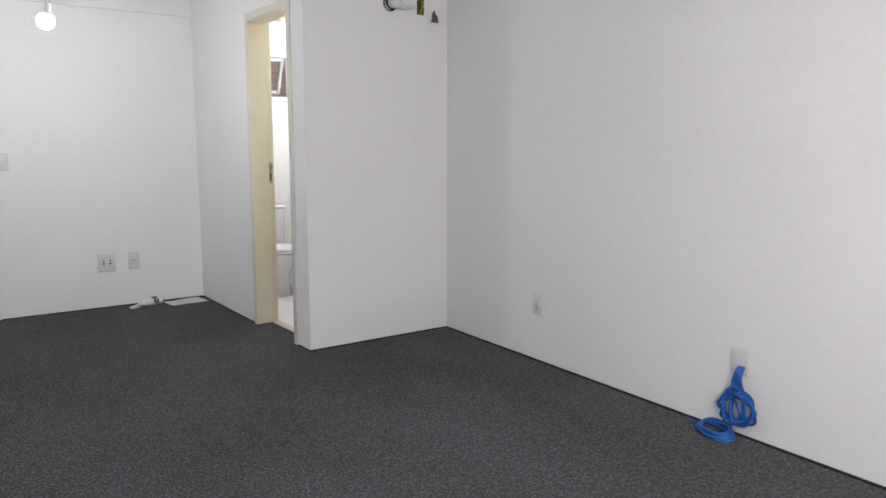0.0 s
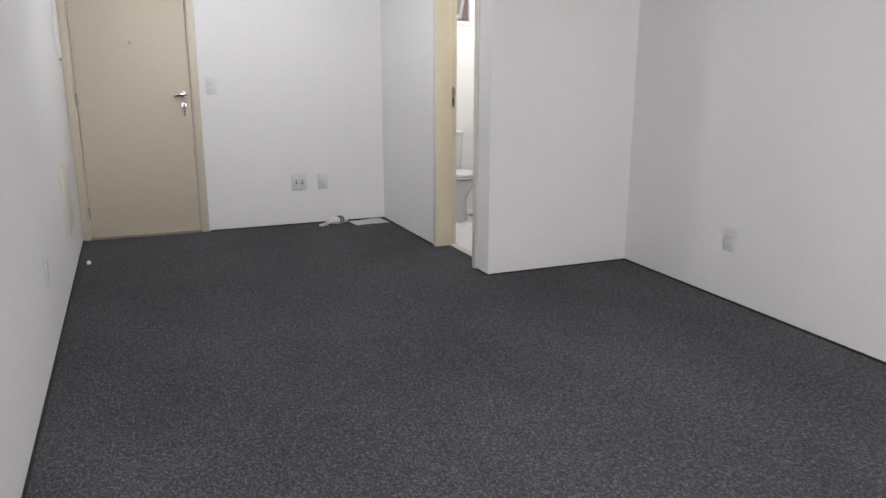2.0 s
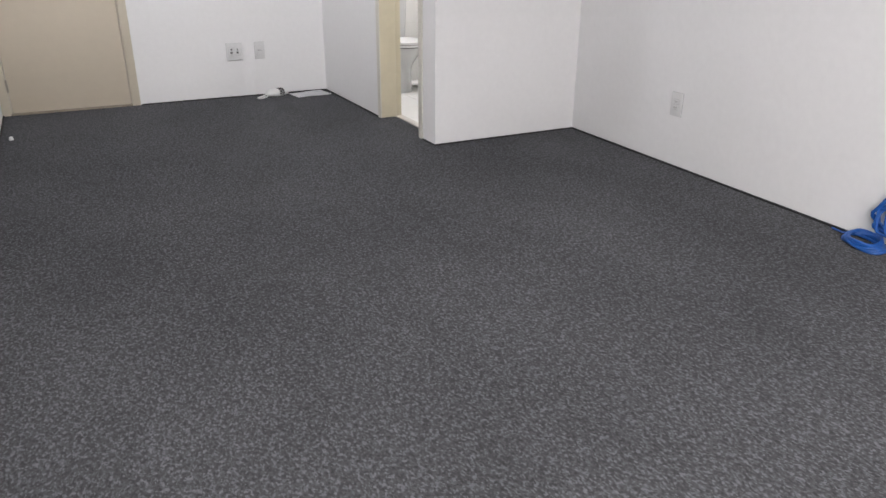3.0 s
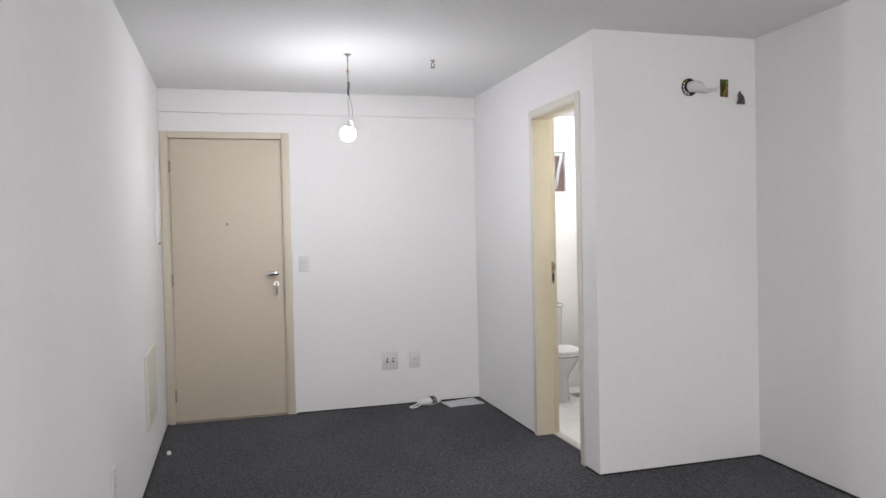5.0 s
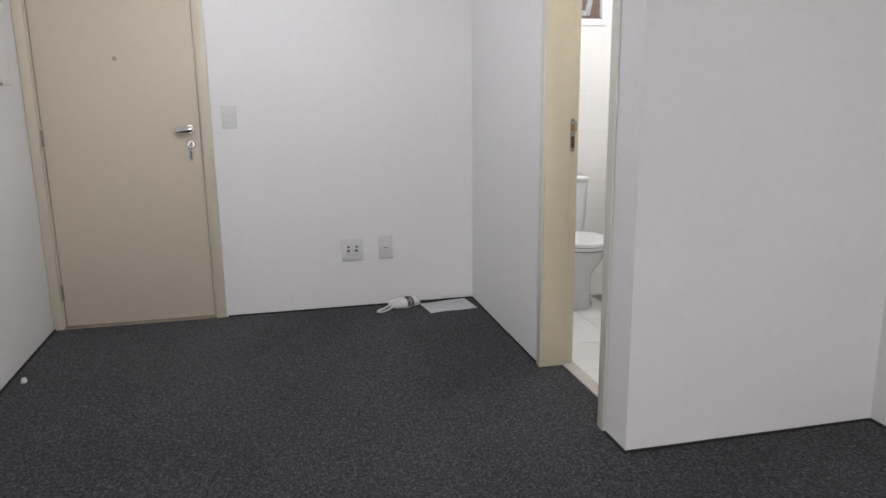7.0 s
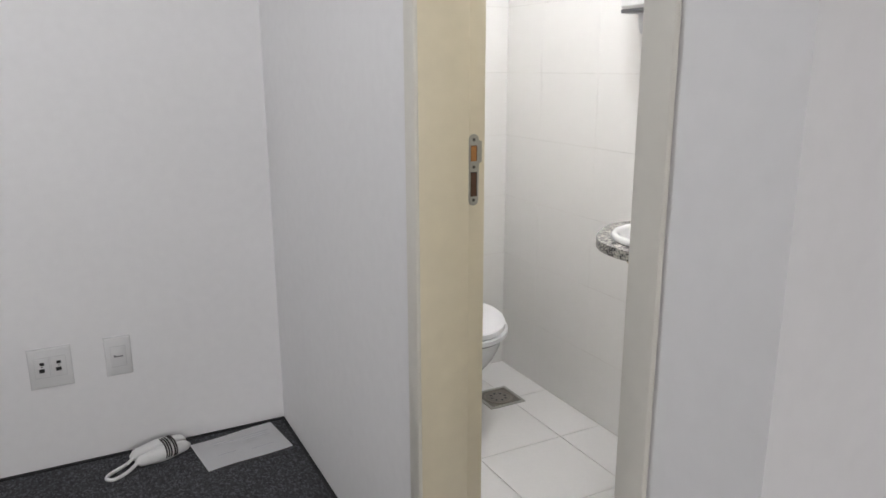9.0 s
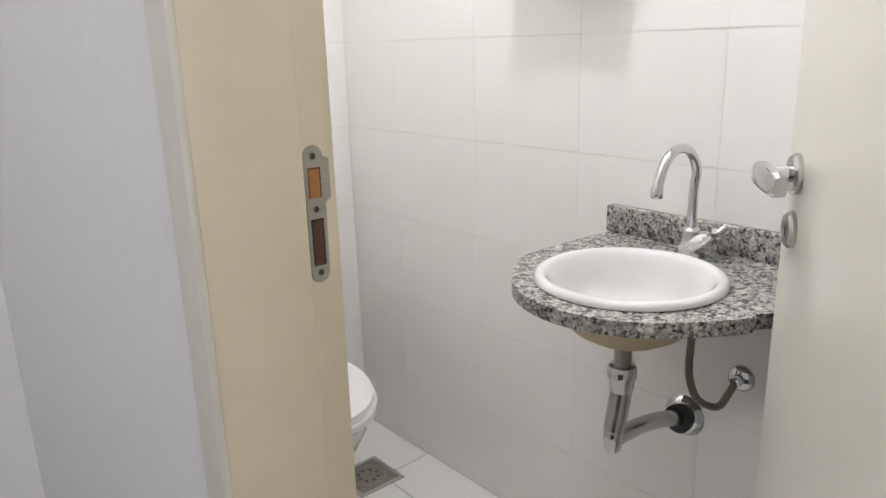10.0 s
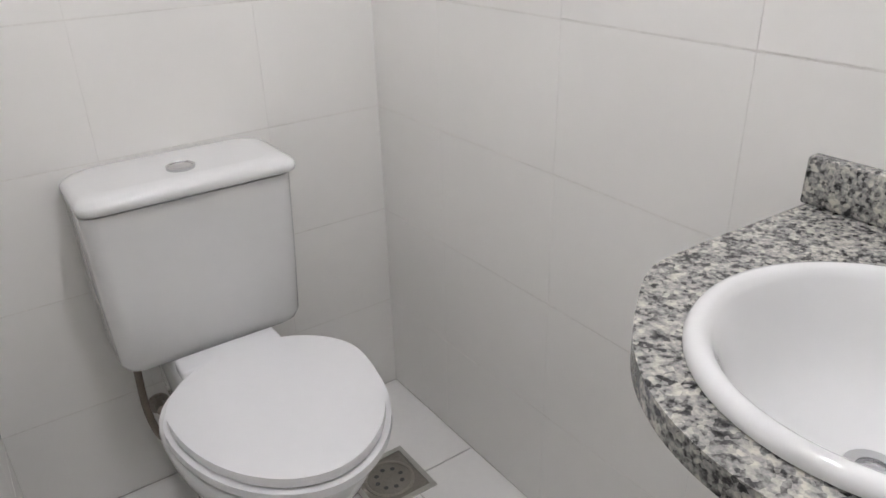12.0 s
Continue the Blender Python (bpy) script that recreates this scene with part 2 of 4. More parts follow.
def tube(bm, pts, r, sides=12, caps=True, smooth=3):
    """A round bar along points, which a Catmull-Rom curve joins. r: one radius or one for each point."""
    pts = [Vector(p) for p in pts]
    rad = [r] * len(pts) if not hasattr(r, "__len__") else list(r)
    line, rr = [], []
    for i in range(len(pts) - 1):
        p0, p1, p2, p3 = pts[max(i - 1, 0)], pts[i], pts[i + 1], pts[min(i + 2, len(pts) - 1)]
        for k in range(smooth):
            t = k / smooth
            line.append(0.5 * (2 * p1 + (p2 - p0) * t + (2 * p0 - 5 * p1 + 4 * p2 - p3) * t * t + (3 * p1 - p0 - 3 * p2 + p3) * t ** 3))
            rr.append(rad[i] + (rad[i + 1] - rad[i]) * t)
    line.append(pts[-1]), rr.append(rad[-1])
    rings, side = [], None
    for i, p in enumerate(line):
        d = (line[min(i + 1, len(line) - 1)] - line[max(i - 1, 0)]).normalized()
        if side is None:
            side = d.orthogonal().normalized()
        side = (side - d * side.dot(d)).normalized()
        up = d.cross(side)
        rings.append([bm.verts.new(p + rr[i] * (math.cos(a) * side + math.sin(a) * up)) for a in [2 * math.pi * k / sides for k in range(sides)]])
    for a, b in zip(rings, rings[1:]):
        for k in range(sides):
            bm.faces.new((a[k], a[(k + 1) % sides], b[(k + 1) % sides], b[k]))
    if caps:
        bm.faces.new(rings[0][::-1]), bm.faces.new(rings[-1])


def lathe(bm, profile, centre=(0, 0, 0), axis="z", sides=32, sx=1.0, sy=1.0):
    """A turned body from rows of (radius, height); a radius of 0 closes it."""
    c, rings = Vector(centre), []
    for r, h in profile:
        if r <= 1e-6:
            ring = [(0, 0, h)]
        else:
            ring = [(r * sx * math.cos(2 * math.pi * k / sides), r * sy * math.sin(2 * math.pi * k / sides), h) for k in range(sides)]
        turn = {"z": lambda x, y, z: (x, y, z), "x": lambda x, y, z: (z, x, y), "y": lambda x, y, z: (y, z, x)}[axis]
        rings.append([bm.verts.new(c + Vector(turn(*p))) for p in ring])
    for a, b in zip(rings, rings[1:]):
        if len(a) == 1 and len(b) == 1:
            continue
        for k in range(sides):
            q = (a[k % len(a)], a[(k + 1) % len(a)], b[(k + 1) % len(b)], b[k % len(b)])
            q = tuple(dict.fromkeys(q))
            if len(q) > 2:
                bm.faces.new(q)


def flat_caps(bm):
    """A narrow level rim on each many-sided face, so that it shades flat inside."""
    for f in [f for f in bm.faces if len(f.verts) > 8]:
        bmesh.ops.inset_individual(bm, faces=[f], thickness=0.0012, depth=0.0, use_even_offset=True)


def loft(bm, rings, close_bottom=True, close_top=True):
    """A skin over rings of points that have equal counts."""
    vs = [[bm.verts.new(p) for p in ring] for ring in rings]
    for a, b in zip(vs, vs[1:]):
        for k in range(len(a)):
            bm.faces.new((a[k], a[(k + 1) % len(a)], b[(k + 1) % len(b)], b[k]))
    if close_bottom:
        bm.faces.new(vs[0][::-1])
    if close_top:
        bm.faces.new(vs[-1])
    flat_caps(bm)


def prism(bm, outline, z0, z1, bevel=0.0, seg=3):
    base = [bm.verts.new((x, y, z0)) for x, y in outline]
    top = [bm.verts.new((x, y, z1)) for x, y in outline]
    bm.faces.new(base[::-1])
    cap = bm.faces.new(top)
    n = len(base)
    for k in range(n):
        bm.faces.new((base[k], base[(k + 1) % n], top[(k + 1) % n], top[k]))
    if bevel:
        rim = [e for e in bm.edges if (e.verts[0] in base) == (e.verts[1] in base)]
        bmesh.ops.bevel(bm, geom=rim, offset=bevel, segments=seg, profile=0.5, affect="EDGES")
        flat_caps(bm)
    return cap


def mesh_of(name, bm, material, smooth=True, angle=40):
    bmesh.ops.recalc_face_normals(bm, faces=bm.faces)
    me = bpy.data.meshes.new(name)
    for e in bm.edges:
        e.smooth = not (len(e.link_faces) == 2 and e.calc_face_angle(0) > radians(angle))
    for f in bm.faces:
        f.smooth = smooth and len(f.verts) <= 8
    bm.to_mesh(me)
    bm.free()
    me.materials.append(material)
    return me


def part(name, bm, material, parent, label="", at=None, angle=40, **tags):
    ob = new(name, mesh_of(name, bm, material, angle=angle))
    if parent is not None:
        ob.parent = parent
    if at is not None:
        ob.matrix_basis = at
    return tagged(ob, label, **tags)


def thing(name, label, category, group="", at=None, kind=""):
    ob = new(name)
    ob.empty_display_size = 0.05
    if at is not None:
        ob.matrix_basis = at
    return tagged(ob, label, category, group, kind)


def solid(name, boxes, material, label, category, bevel=0.0, kind="structure"):
    bm = bmesh.new()
    for b in boxes:
        box(bm, *b, bevel=bevel)
    return tagged(new(name, mesh_of(name, bm, material)), label, category, kind=kind)


def boxpart(name, parent, material, *b, bevel=0.0, label=""):
    bm = bmesh.new()
    box(bm, *b, bevel=bevel)
    return part(name, bm, material, parent, label)


# ---- structure ----
WX, PX, EX = -0.018, 2.398, 3.45      # west wall, partition, east wall
RY, SY, TOP, BATH_TOP = -2.06, -6.87, 2.46, 2.345      # return wall, south wall, ceiling
BN, BE, BW, BI = 0.08, 3.42, 2.555, 2.522        # tile faces of the bathroom, partition's inner face
D0, D1 = 0.03, 0.858                  # entry door opening
J0, J1 = -1.885, -1.165               # bathroom doorway in the partition

solid("wall_west", [(WX - 0.15, WX, SY, 0.15, 0, TOP)], WALL, "white painted plaster wall, plain and matt", "wall")
solid("wall_north", [(WX, D0, 0, 0.15, 0, TOP), (D0, D1, 0, 0.15, 2.125, TOP), (D1, PX, 0, 0.15, 0, TOP)], WALL, "white painted plaster wall round the entry door", "wall")
solid("wall_partition", [(PX, BW, RY + 0.12, J0, 0, TOP), (PX, BW, J0, J1, 2.125, TOP), (PX, BI, J1, 0.30, 0, TOP)], WALL, "white painted partition wall with a doorway to the bathroom", "wall")
solid("wall_return", [(PX, EX, RY, RY + 0.12, 0, TOP)], WALL, "white painted wall with open air-conditioning outlets", "wall")
SLANT = 0.038


def east_x(y):
    """The long wall runs slightly out of square past the bathroom."""
    return EX + SLANT * (y - RY) if y < RY else EX


def slanted(name, y0, y1, near, far, z0, z1, material, label, category):
    bm = bmesh.new()
    prism(bm, [(east_x(y0) + near, y0), (east_x(y0) + far, y0), (east_x(y1) + far, y1), (east_x(y1) + near, y1)], z0, z1)
    return tagged(new(name, mesh_of(name, bm, material)), label, category, kind="structure")


slanted("wall_east", SY - 0.15, RY, 0, 0.3, 0, TOP, WALL, "white painted plaster wall, long and plain", "wall")
solid("wall_bath_east", [(EX, EX + 0.3, RY, 0.30, 0, TOP)], WALL, "plaster wall behind the bathroom tiles", "wall")
solid("wall_south", [(WX, 0.04, SY - 0.15, SY, 0, TOP), (2.04, east_x(SY), SY - 0.15, SY, 0, TOP), (0.04, 2.04, SY - 0.15, SY, 0, 0.95), (0.04, 2.04, SY - 0.15, SY, 2.34, TOP)], WALL, "white painted wall with a wide window", "wall")
W0, W1, WZ0, WZ1 = 2.66, 3.27, 1.675, 2.06
solid("wall_bath_north", [(BI, W0, 0.0809, 0.145, 0, TOP), (W1, EX, 0.0809, 0.145, 0, TOP), (W0, W1, 0.0809, 0.145, 0, WZ0), (W0, W1, 0.0809, 0.145, WZ1, TOP)], GROUT, "tiled bathroom wall with a small window", "wall")
solid("ceiling", [(WX - 0.15, EX + 0.15, SY - 0.15, 0.30, TOP, TOP + 0.12)], CEIL, "white painted flat ceiling", "ceiling")
solid("ceiling_bath", [(BI, EX, RY + 0.12, 0.0809, BATH_TOP, TOP - 0.004)], BATH_CEIL, "white painted bathroom ceiling", "ceiling")
solid("beam", [(WX, PX, -0.028, 0, 2.29, TOP)], WALL, "shallow white beam above the entry door", "beam", 0.003)
solid("floor", [(WX - 0.15, 2.515, SY - 0.15, 0.15, -0.15, 0.0), (2.515, EX + 0.15, SY - 0.15, RY + 0.12, -0.15, 0.0)], CARPET, "dark grey flecked loop-pile carpet", "carpet")
solid("floor_bath", [(2.515, EX + 0.15, RY + 0.12, 0.30, -0.15, -0.004)], FGROUT, "grey grout bed of the bathroom floor", "floor")
solid("tile_bed_east", [(BE + 0.0009, EX, RY + 0.12, 0.0809, 0, BATH_TOP)], GROUT, "tiled bathroom wall, pale grout", "wall")
solid("tile_bed_west", [(BI, BI + 0.004, J1 + 0.006, 0.0809, 0, BATH_TOP)], GROUT, "tiled bathroom wall beside the doorway", "wall")

# low strips, darker than the carpet, at the foot of the walls
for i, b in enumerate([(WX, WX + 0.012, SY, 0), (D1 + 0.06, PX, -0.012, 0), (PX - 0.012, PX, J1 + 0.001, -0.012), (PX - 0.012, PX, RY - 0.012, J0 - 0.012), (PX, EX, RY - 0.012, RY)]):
    solid("baseboard_%d" % (i + 1), [(*b, 0, 0.008)], FOOT_STRIP, "low dark strip along the foot of the wall", "edging", 0.003)

slanted("baseboard_6", SY, RY - 0.012, -0.012, 0, 0, 0.008, FOOT_STRIP, "low dark strip along the foot of the wall", "edging")

# ---- entry door ----
door = thing("door_1", "closed beige laminate entry door with chrome lever and keys", "door", kind="structure")
boxpart("door_frame", door, CASING, WX + 0.001, 0.035, -0.014, 0.0, 0, 2.152, bevel=0.004)
boxpart("casing", door, CASING, 0.852, 0.908, -0.014, 0.0, 0, 2.152, bevel=0.004)
boxpart("casing", door, CASING, 0.035, 0.852, -0.014, 0.0, 2.103, 2.152, bevel=0.004)
for b in ((0.030, 0.044, 0.0, 0.14, 0, 2.12), (0.846, 0.858, 0.0, 0.14, 0, 2.12), (0.044, 0.846, 0.0, 0.14, 2.103, 2.12)):
    boxpart("jamb", door, CASING, *b)
boxpart("leaf", door, DOOR, 0.048, 0.8425, 0.004, 0.039, 0.014, 2.0995, bevel=0.003)
boxpart("threshold", door, THRESHOLD, 0.036, 0.851, -0.012, 0.12, 0.0, 0.011, bevel=0.002)
for z in (0.209, 1.056, 1.894):
    bm = bmesh.new()
    for k in range(3):
        lathe(bm, [(0, -0.015), (0.0045, -0.014), (0.0045, 0.014), (0, 0.015)], (0.045, -0.004, z - 0.03 + k * 0.03), sides=12)
    box(bm, 0.046, 0.053, 0.0015, 0.004, z - 0.04, z + 0.04)
    part("hinge", bm, STEEL_DULL, door, "steel hinge")
bm = bmesh.new()
lathe(bm, [(0, -0.006), (0.009, -0.006), (0.012, -0.002), (0.012, 0.004)], (0.442, 0.0035, 1.465), "y", 16)
part("peephole", bm, STEEL_DULL, door, "small steel peephole")


def lever_set(parent, lever_material, at, toward, drop=0.083):
    """Rosette, lever and keyhole rosette on a leaf; local y is away from the leaf, toward is the lever's way along x."""
    base = part("rosette", _turned([(0, 0), (0.026, 0), (0.026, 0.006), (0.022, 0.010), (0, 0.010)]), SATIN, parent, "satin chrome rosette", at)
    bm = bmesh.new()
    tube(bm, [(0, 0.008, 0), (0, 0.036, 0)], 0.0105, 14, smooth=1)
    rings = []
    for t in np.linspace(0, 1, 9):
        x, half, deep = toward * (-0.014 + 0.086 * t), 0.0168 - 0.002 * abs(2 * t - 0.9), 0.0115 - 0.002 * t
        y = 0.042 - 0.006 * t * t
        s = 0.8 if t in (0.0, 1.0) else 1.0
        rings.append([(x, y + deep * s * math.copysign(abs(math.cos(a)) ** 0.6, math.cos(a)), half * s * math.copysign(abs(math.sin(a)) ** 0.6, math.sin(a)) - 0.004 * t * t) for a in np.linspace(0, 2 * math.pi, 14, endpoint=False)])
    loft(bm, rings)
    part("lever", bm, lever_material, parent, "chrome lever handle", at)
    low = at @ pose(0.0, 0, -drop)
    part("keyhole_rosette", _turned([(0, 0), (0.024, 0), (0.024, 0.005), (0.020, 0.009), (0, 0.009)]), SATIN, parent, "satin chrome keyhole rosette", low)
    bm = bmesh.new()
    lathe(bm, [(0.0, 0.0090), (0.0032, 0.0092), (0.0032, 0.0098), (0, 0.0098)], (0, 0, 0.003), "y", 12)
    box(bm, -0.0014, 0.0014, 0.0089, 0.0097, -0.008, 0.003)
    part("keyhole", bm, BLACK, parent, "dark keyhole", low)
    return low


def _turned(profile):
    bm = bmesh.new()
    lathe(bm, profile, axis="y", sides=28)
    return bm


low = lever_set(door, CHROME, Matrix.Translation((0.790, 0.0042, 1.088)) @ pose(0, 0, 0, 0, 0, 180), 1)
keys = thing("key_ring", "steel keys with a blue tag hanging in the lock", "keys", at=low)
bm = bmesh.new()
box(bm, -0.001, 0.001, 0.009, 0.030, -0.004, 0.004)
lathe(bm, [(0, -0.0012), (0.012, -0.0012), (0.012, 0.0012), (0, 0.0012)], (0, 0.038, 0), "x", 16)
part("key", bm, KEY, keys)
bm = bmesh.new()
tube(bm, [(0.002 + 0.006 * math.cos(a), 0.042 + 0.004 * math.cos(a), -0.018 + 0.015 * math.sin(a)) for a in np.linspace(0, 2 * math.pi, 14)], 0.0011, 6, smooth=2)
part("ring", bm, KEY, keys)
bm = bmesh.new()
box(bm, -0.004, 0.000, 0.034, 0.048, -0.085, -0.034, bevel=0.0015)
part("key", bm, KEY, keys)
bm = bmesh.new()
box(bm, 0.003, 0.007, 0.030, 0.050, -0.080, -0.032, bevel=0.0015)
part("tag", bm, TAG_BLUE, keys, "blue plastic key tag")

# ---- bathroom doorway ----
JL, JR = -1.213, -1.846               # jamb faces
bdoor = thing("door_2", "half-open cream bathroom door in a cream jamb", "door", kind="structure")
for b, n_ in (((PX, 2.513, JL, J1, 0, 2.112), "jamb"), ((2.513, BW + 0.004, JL + 0.014, J1, 0, 2.112), "jamb_rebate"), ((PX, 2.513, J0, JR, 0, 2.112), "jamb"),
              ((2.513, BW + 0.004, J0, JR - 0.014, 0, 2.112), "jamb_rebate"), ((PX, 2.513, JR, JL, 2.098, 2.125), "jamb_head"), ((2.513, BW + 0.004, JR - 0.014, JL + 0.014, 2.112, 2.125), "jamb_rebate")):
    boxpart(n_, bdoor, JAMB, *b, bevel=0.0025)
for b in ((PX - 0.011, PX, JL - 0.005, J1 - 0.004, 0, 2.157), (PX - 0.011, PX, JR - 0.049, JR + 0.005, 0, 2.157), (PX - 0.011, PX, JR + 0.005, JL - 0.005, 2.105, 2.157)):
    boxpart("casing", bdoor, CASING_PALE, *b, bevel=0.005)
for y, top_ in ((JL + 0.0118, 2.105), (JR - 0.0118, 2.105)):
    bm = bmesh.new()
    tube(bm, [(2.5155, y, 0.008), (2.5155, y, top_)], 0.0028, 10, smooth=1)
    part("seal_strip", bm, SEAL, bdoor, "pale rubber seal in the rebate")
boxpart("door_sill", bdoor, SILL, 2.506, BW + 0.006, JR, JL, -0.003, 0.007, bevel=0.002)

# strike plate in the jamb, with its two pockets
SX, SY_ = 2.531, JL + 0.014
plate = bmesh.new()


def plate_outline():
    pts = [(-0.0125 + 0.0125 * (1 + math.cos(a)), 0.0675 + 0.0125 * math.sin(a)) for a in np.linspace(math.pi, 0, 9)]
    pts += [(0.0125, 0.066), (0.0205, 0.063), (0.0205, 0.018), (0.0125, 0.014)]
    pts += [(0.0125 * math.cos(a), -0.0675 + 0.0125 * math.sin(a)) for a in np.linspace(0, -math.pi, 9)]
    return pts


prism(plate, [(x, z) for x, z in plate_outline()], 0, 0.0018, 0.0005, 1)
strike = part("strike_plate", plate, STRIKE, bdoor, "steel strike plate with two screws", Matrix.Translation((SX, SY_ - 0.0004, 1.081)) @ pose(0, 0, 0, 90, 0, 0) @ Matrix.Diagonal((0.94, 0.94, 1.0, 1.0)))
for z0, z1, m_, n_ in ((0.020, 0.055, RAW_WOOD, "latch_pocket"), (-0.059, -0.004, POCKET_SHADE, "bolt_pocket")):
    pocket = boxpart(n_, strike, m_, -0.0080, 0.0080, z0, z1, 0.0017, 0.0021, label="bare wood in the latch pocket" if m_ is RAW_WOOD else "dark bolt pocket")
    # pockets are flat: dark strips paint the shade of recess walls
    for x0, x1 in ((-0.0080, -0.0070), (0.0066, 0.0080)):
        boxpart("pocket_side_shade", pocket, POCKET_SHADE if m_ is RAW_WOOD else DARK_HOLE, x0, x1, z0 + 0.0004, z1 - 0.0004, 0.0021, 0.0023)
    boxpart("pocket_end_shade", pocket, POCKET_SHADE if m_ is RAW_WOOD else DARK_HOLE, -0.0070, 0.0066, z1 - 0.0018, z1 - 0.0004, 0.0021, 0.0023)
for z in (0.0675, 0.007, -0.0675):
    bm = bmesh.new()
    lathe(bm, [(0.0038, 0.0017), (0.0034, 0.0026), (0.001, 0.0024), (0, 0.0020)], (0, z, 0), sides=12)
    screw = part("screw", bm, KEY, strike, "dark countersunk screw")
    boxpart("screw_slot", screw, BLACK, -0.0022, 0.0022, z - 0.0005, z + 0.0005, 0.0024, 0.0029)
    boxpart("screw_slot", screw, BLACK, -0.0005, 0.0005, z - 0.0022, z + 0.0022, 0.0024, 0.00295)

# leaf, turned on the far hinge
ANG = 37.8
leaf_at = pose(BW + 0.002, JR - 0.013, 0, 0, 0, ANG)
bleaf = boxpart("leaf", bdoor, LEAF, 0.0, 0.672, -0.035, 0.0, 0.012, 2.105, bevel=0.002)
bleaf.matrix_basis = leaf_at
lever_set(bdoor, CHROME, leaf_at @ Matrix.Translation((0.624, 0.0, 1.088)), -1, 0.071)
for z in (0.25, 1.05, 1.86):
    bm = bmesh.new()
    lathe(bm, [(0, -0.045), (0.006, -0.044), (0.006, 0.044), (0, 0.045)], (BW + 0.008, JR - 0.010, z), sides=12)
    part("hinge", bm, BRUSHED, bdoor, "steel hinge")

# ---- assumed wide window, unseen behind the walker ----
win = thing("window_1", "assumed wide aluminium office window with clear panes, out of view", "window", kind="structure")
for b in ((0.04, 2.04, 0.95, 1.0), (0.04, 2.04, 2.29, 2.34), (0.04, 0.09, 1.0, 2.29), (1.99, 2.04, 1.0, 2.29), (1.015, 1.065, 1.0, 2.29)):
    boxpart("window_frame", win, WINDOW_WHITE, b[0], b[1], SY - 0.10, SY - 0.05, b[2], b[3], bevel=0.003)
for x0, x1 in ((0.09, 1.015), (1.065, 1.99)):
    g = boxpart("pane", win, GLASS, x0, x1, SY - 0.078, SY - 0.072, 1.0, 2.29)
    g.visible_shadow = False

# ---- bathroom window ----
bw = thing("window_2", "small white aluminium awning window, tilted open", "window", kind="structure")
for b in ((W0 - 0.02, W0 + 0.022, WZ0 - 0.02, WZ1 + 0.02), (W1 - 0.022, W1 + 0.02, WZ0 - 0.02, WZ1 + 0.02), (W0 + 0.022, W1 - 0.022, WZ0 - 0.02, WZ0 + 0.022), (W0 + 0.022, W1 - 0.022, WZ1 - 0.022, WZ1 + 0.02)):
    boxpart("window_frame", bw, WINDOW_WHITE, b[0], b[1], 0.066, 0.088, b[2], b[3], bevel=0.003)
for b in ((W0, W0 + 0.02, WZ0, WZ1), (W1 - 0.02, W1, WZ0, WZ1), (W0 + 0.02, W1 - 0.02, WZ0, WZ0 + 0.02), (W0 + 0.02, W1 - 0.02, WZ1 - 0.02, WZ1)):
    boxpart("window_reveal", bw, WINDOW_WHITE, b[0], b[1], 0.088, 0.105, b[2], b[3])
sash_at = pose(0, 0.098, WZ1 - 0.026, 24, 0, 0)
SH = WZ1 - WZ0 - 0.052
for b in ((W0 + 0.026, W0 + 0.054, -SH, 0), (W1 - 0.054, W1 - 0.026, -SH, 0), (W0 + 0.054, W1 - 0.054, -0.028, 0), (W0 + 0.054, W1 - 0.054, -SH, -SH + 0.028)):
    ob = boxpart("sash", bw, WINDOW_WHITE, b[0], b[1], 0, 0.025, b[2], b[3], bevel=0.002)
    ob.matrix_basis = sash_at
g = boxpart("pane", bw, GLASS, W0 + 0.054, W1 - 0.054, 0.010, 0.015, -SH + 0.028, -0.028)
g.matrix_basis, g.visible_shadow = sash_at, False


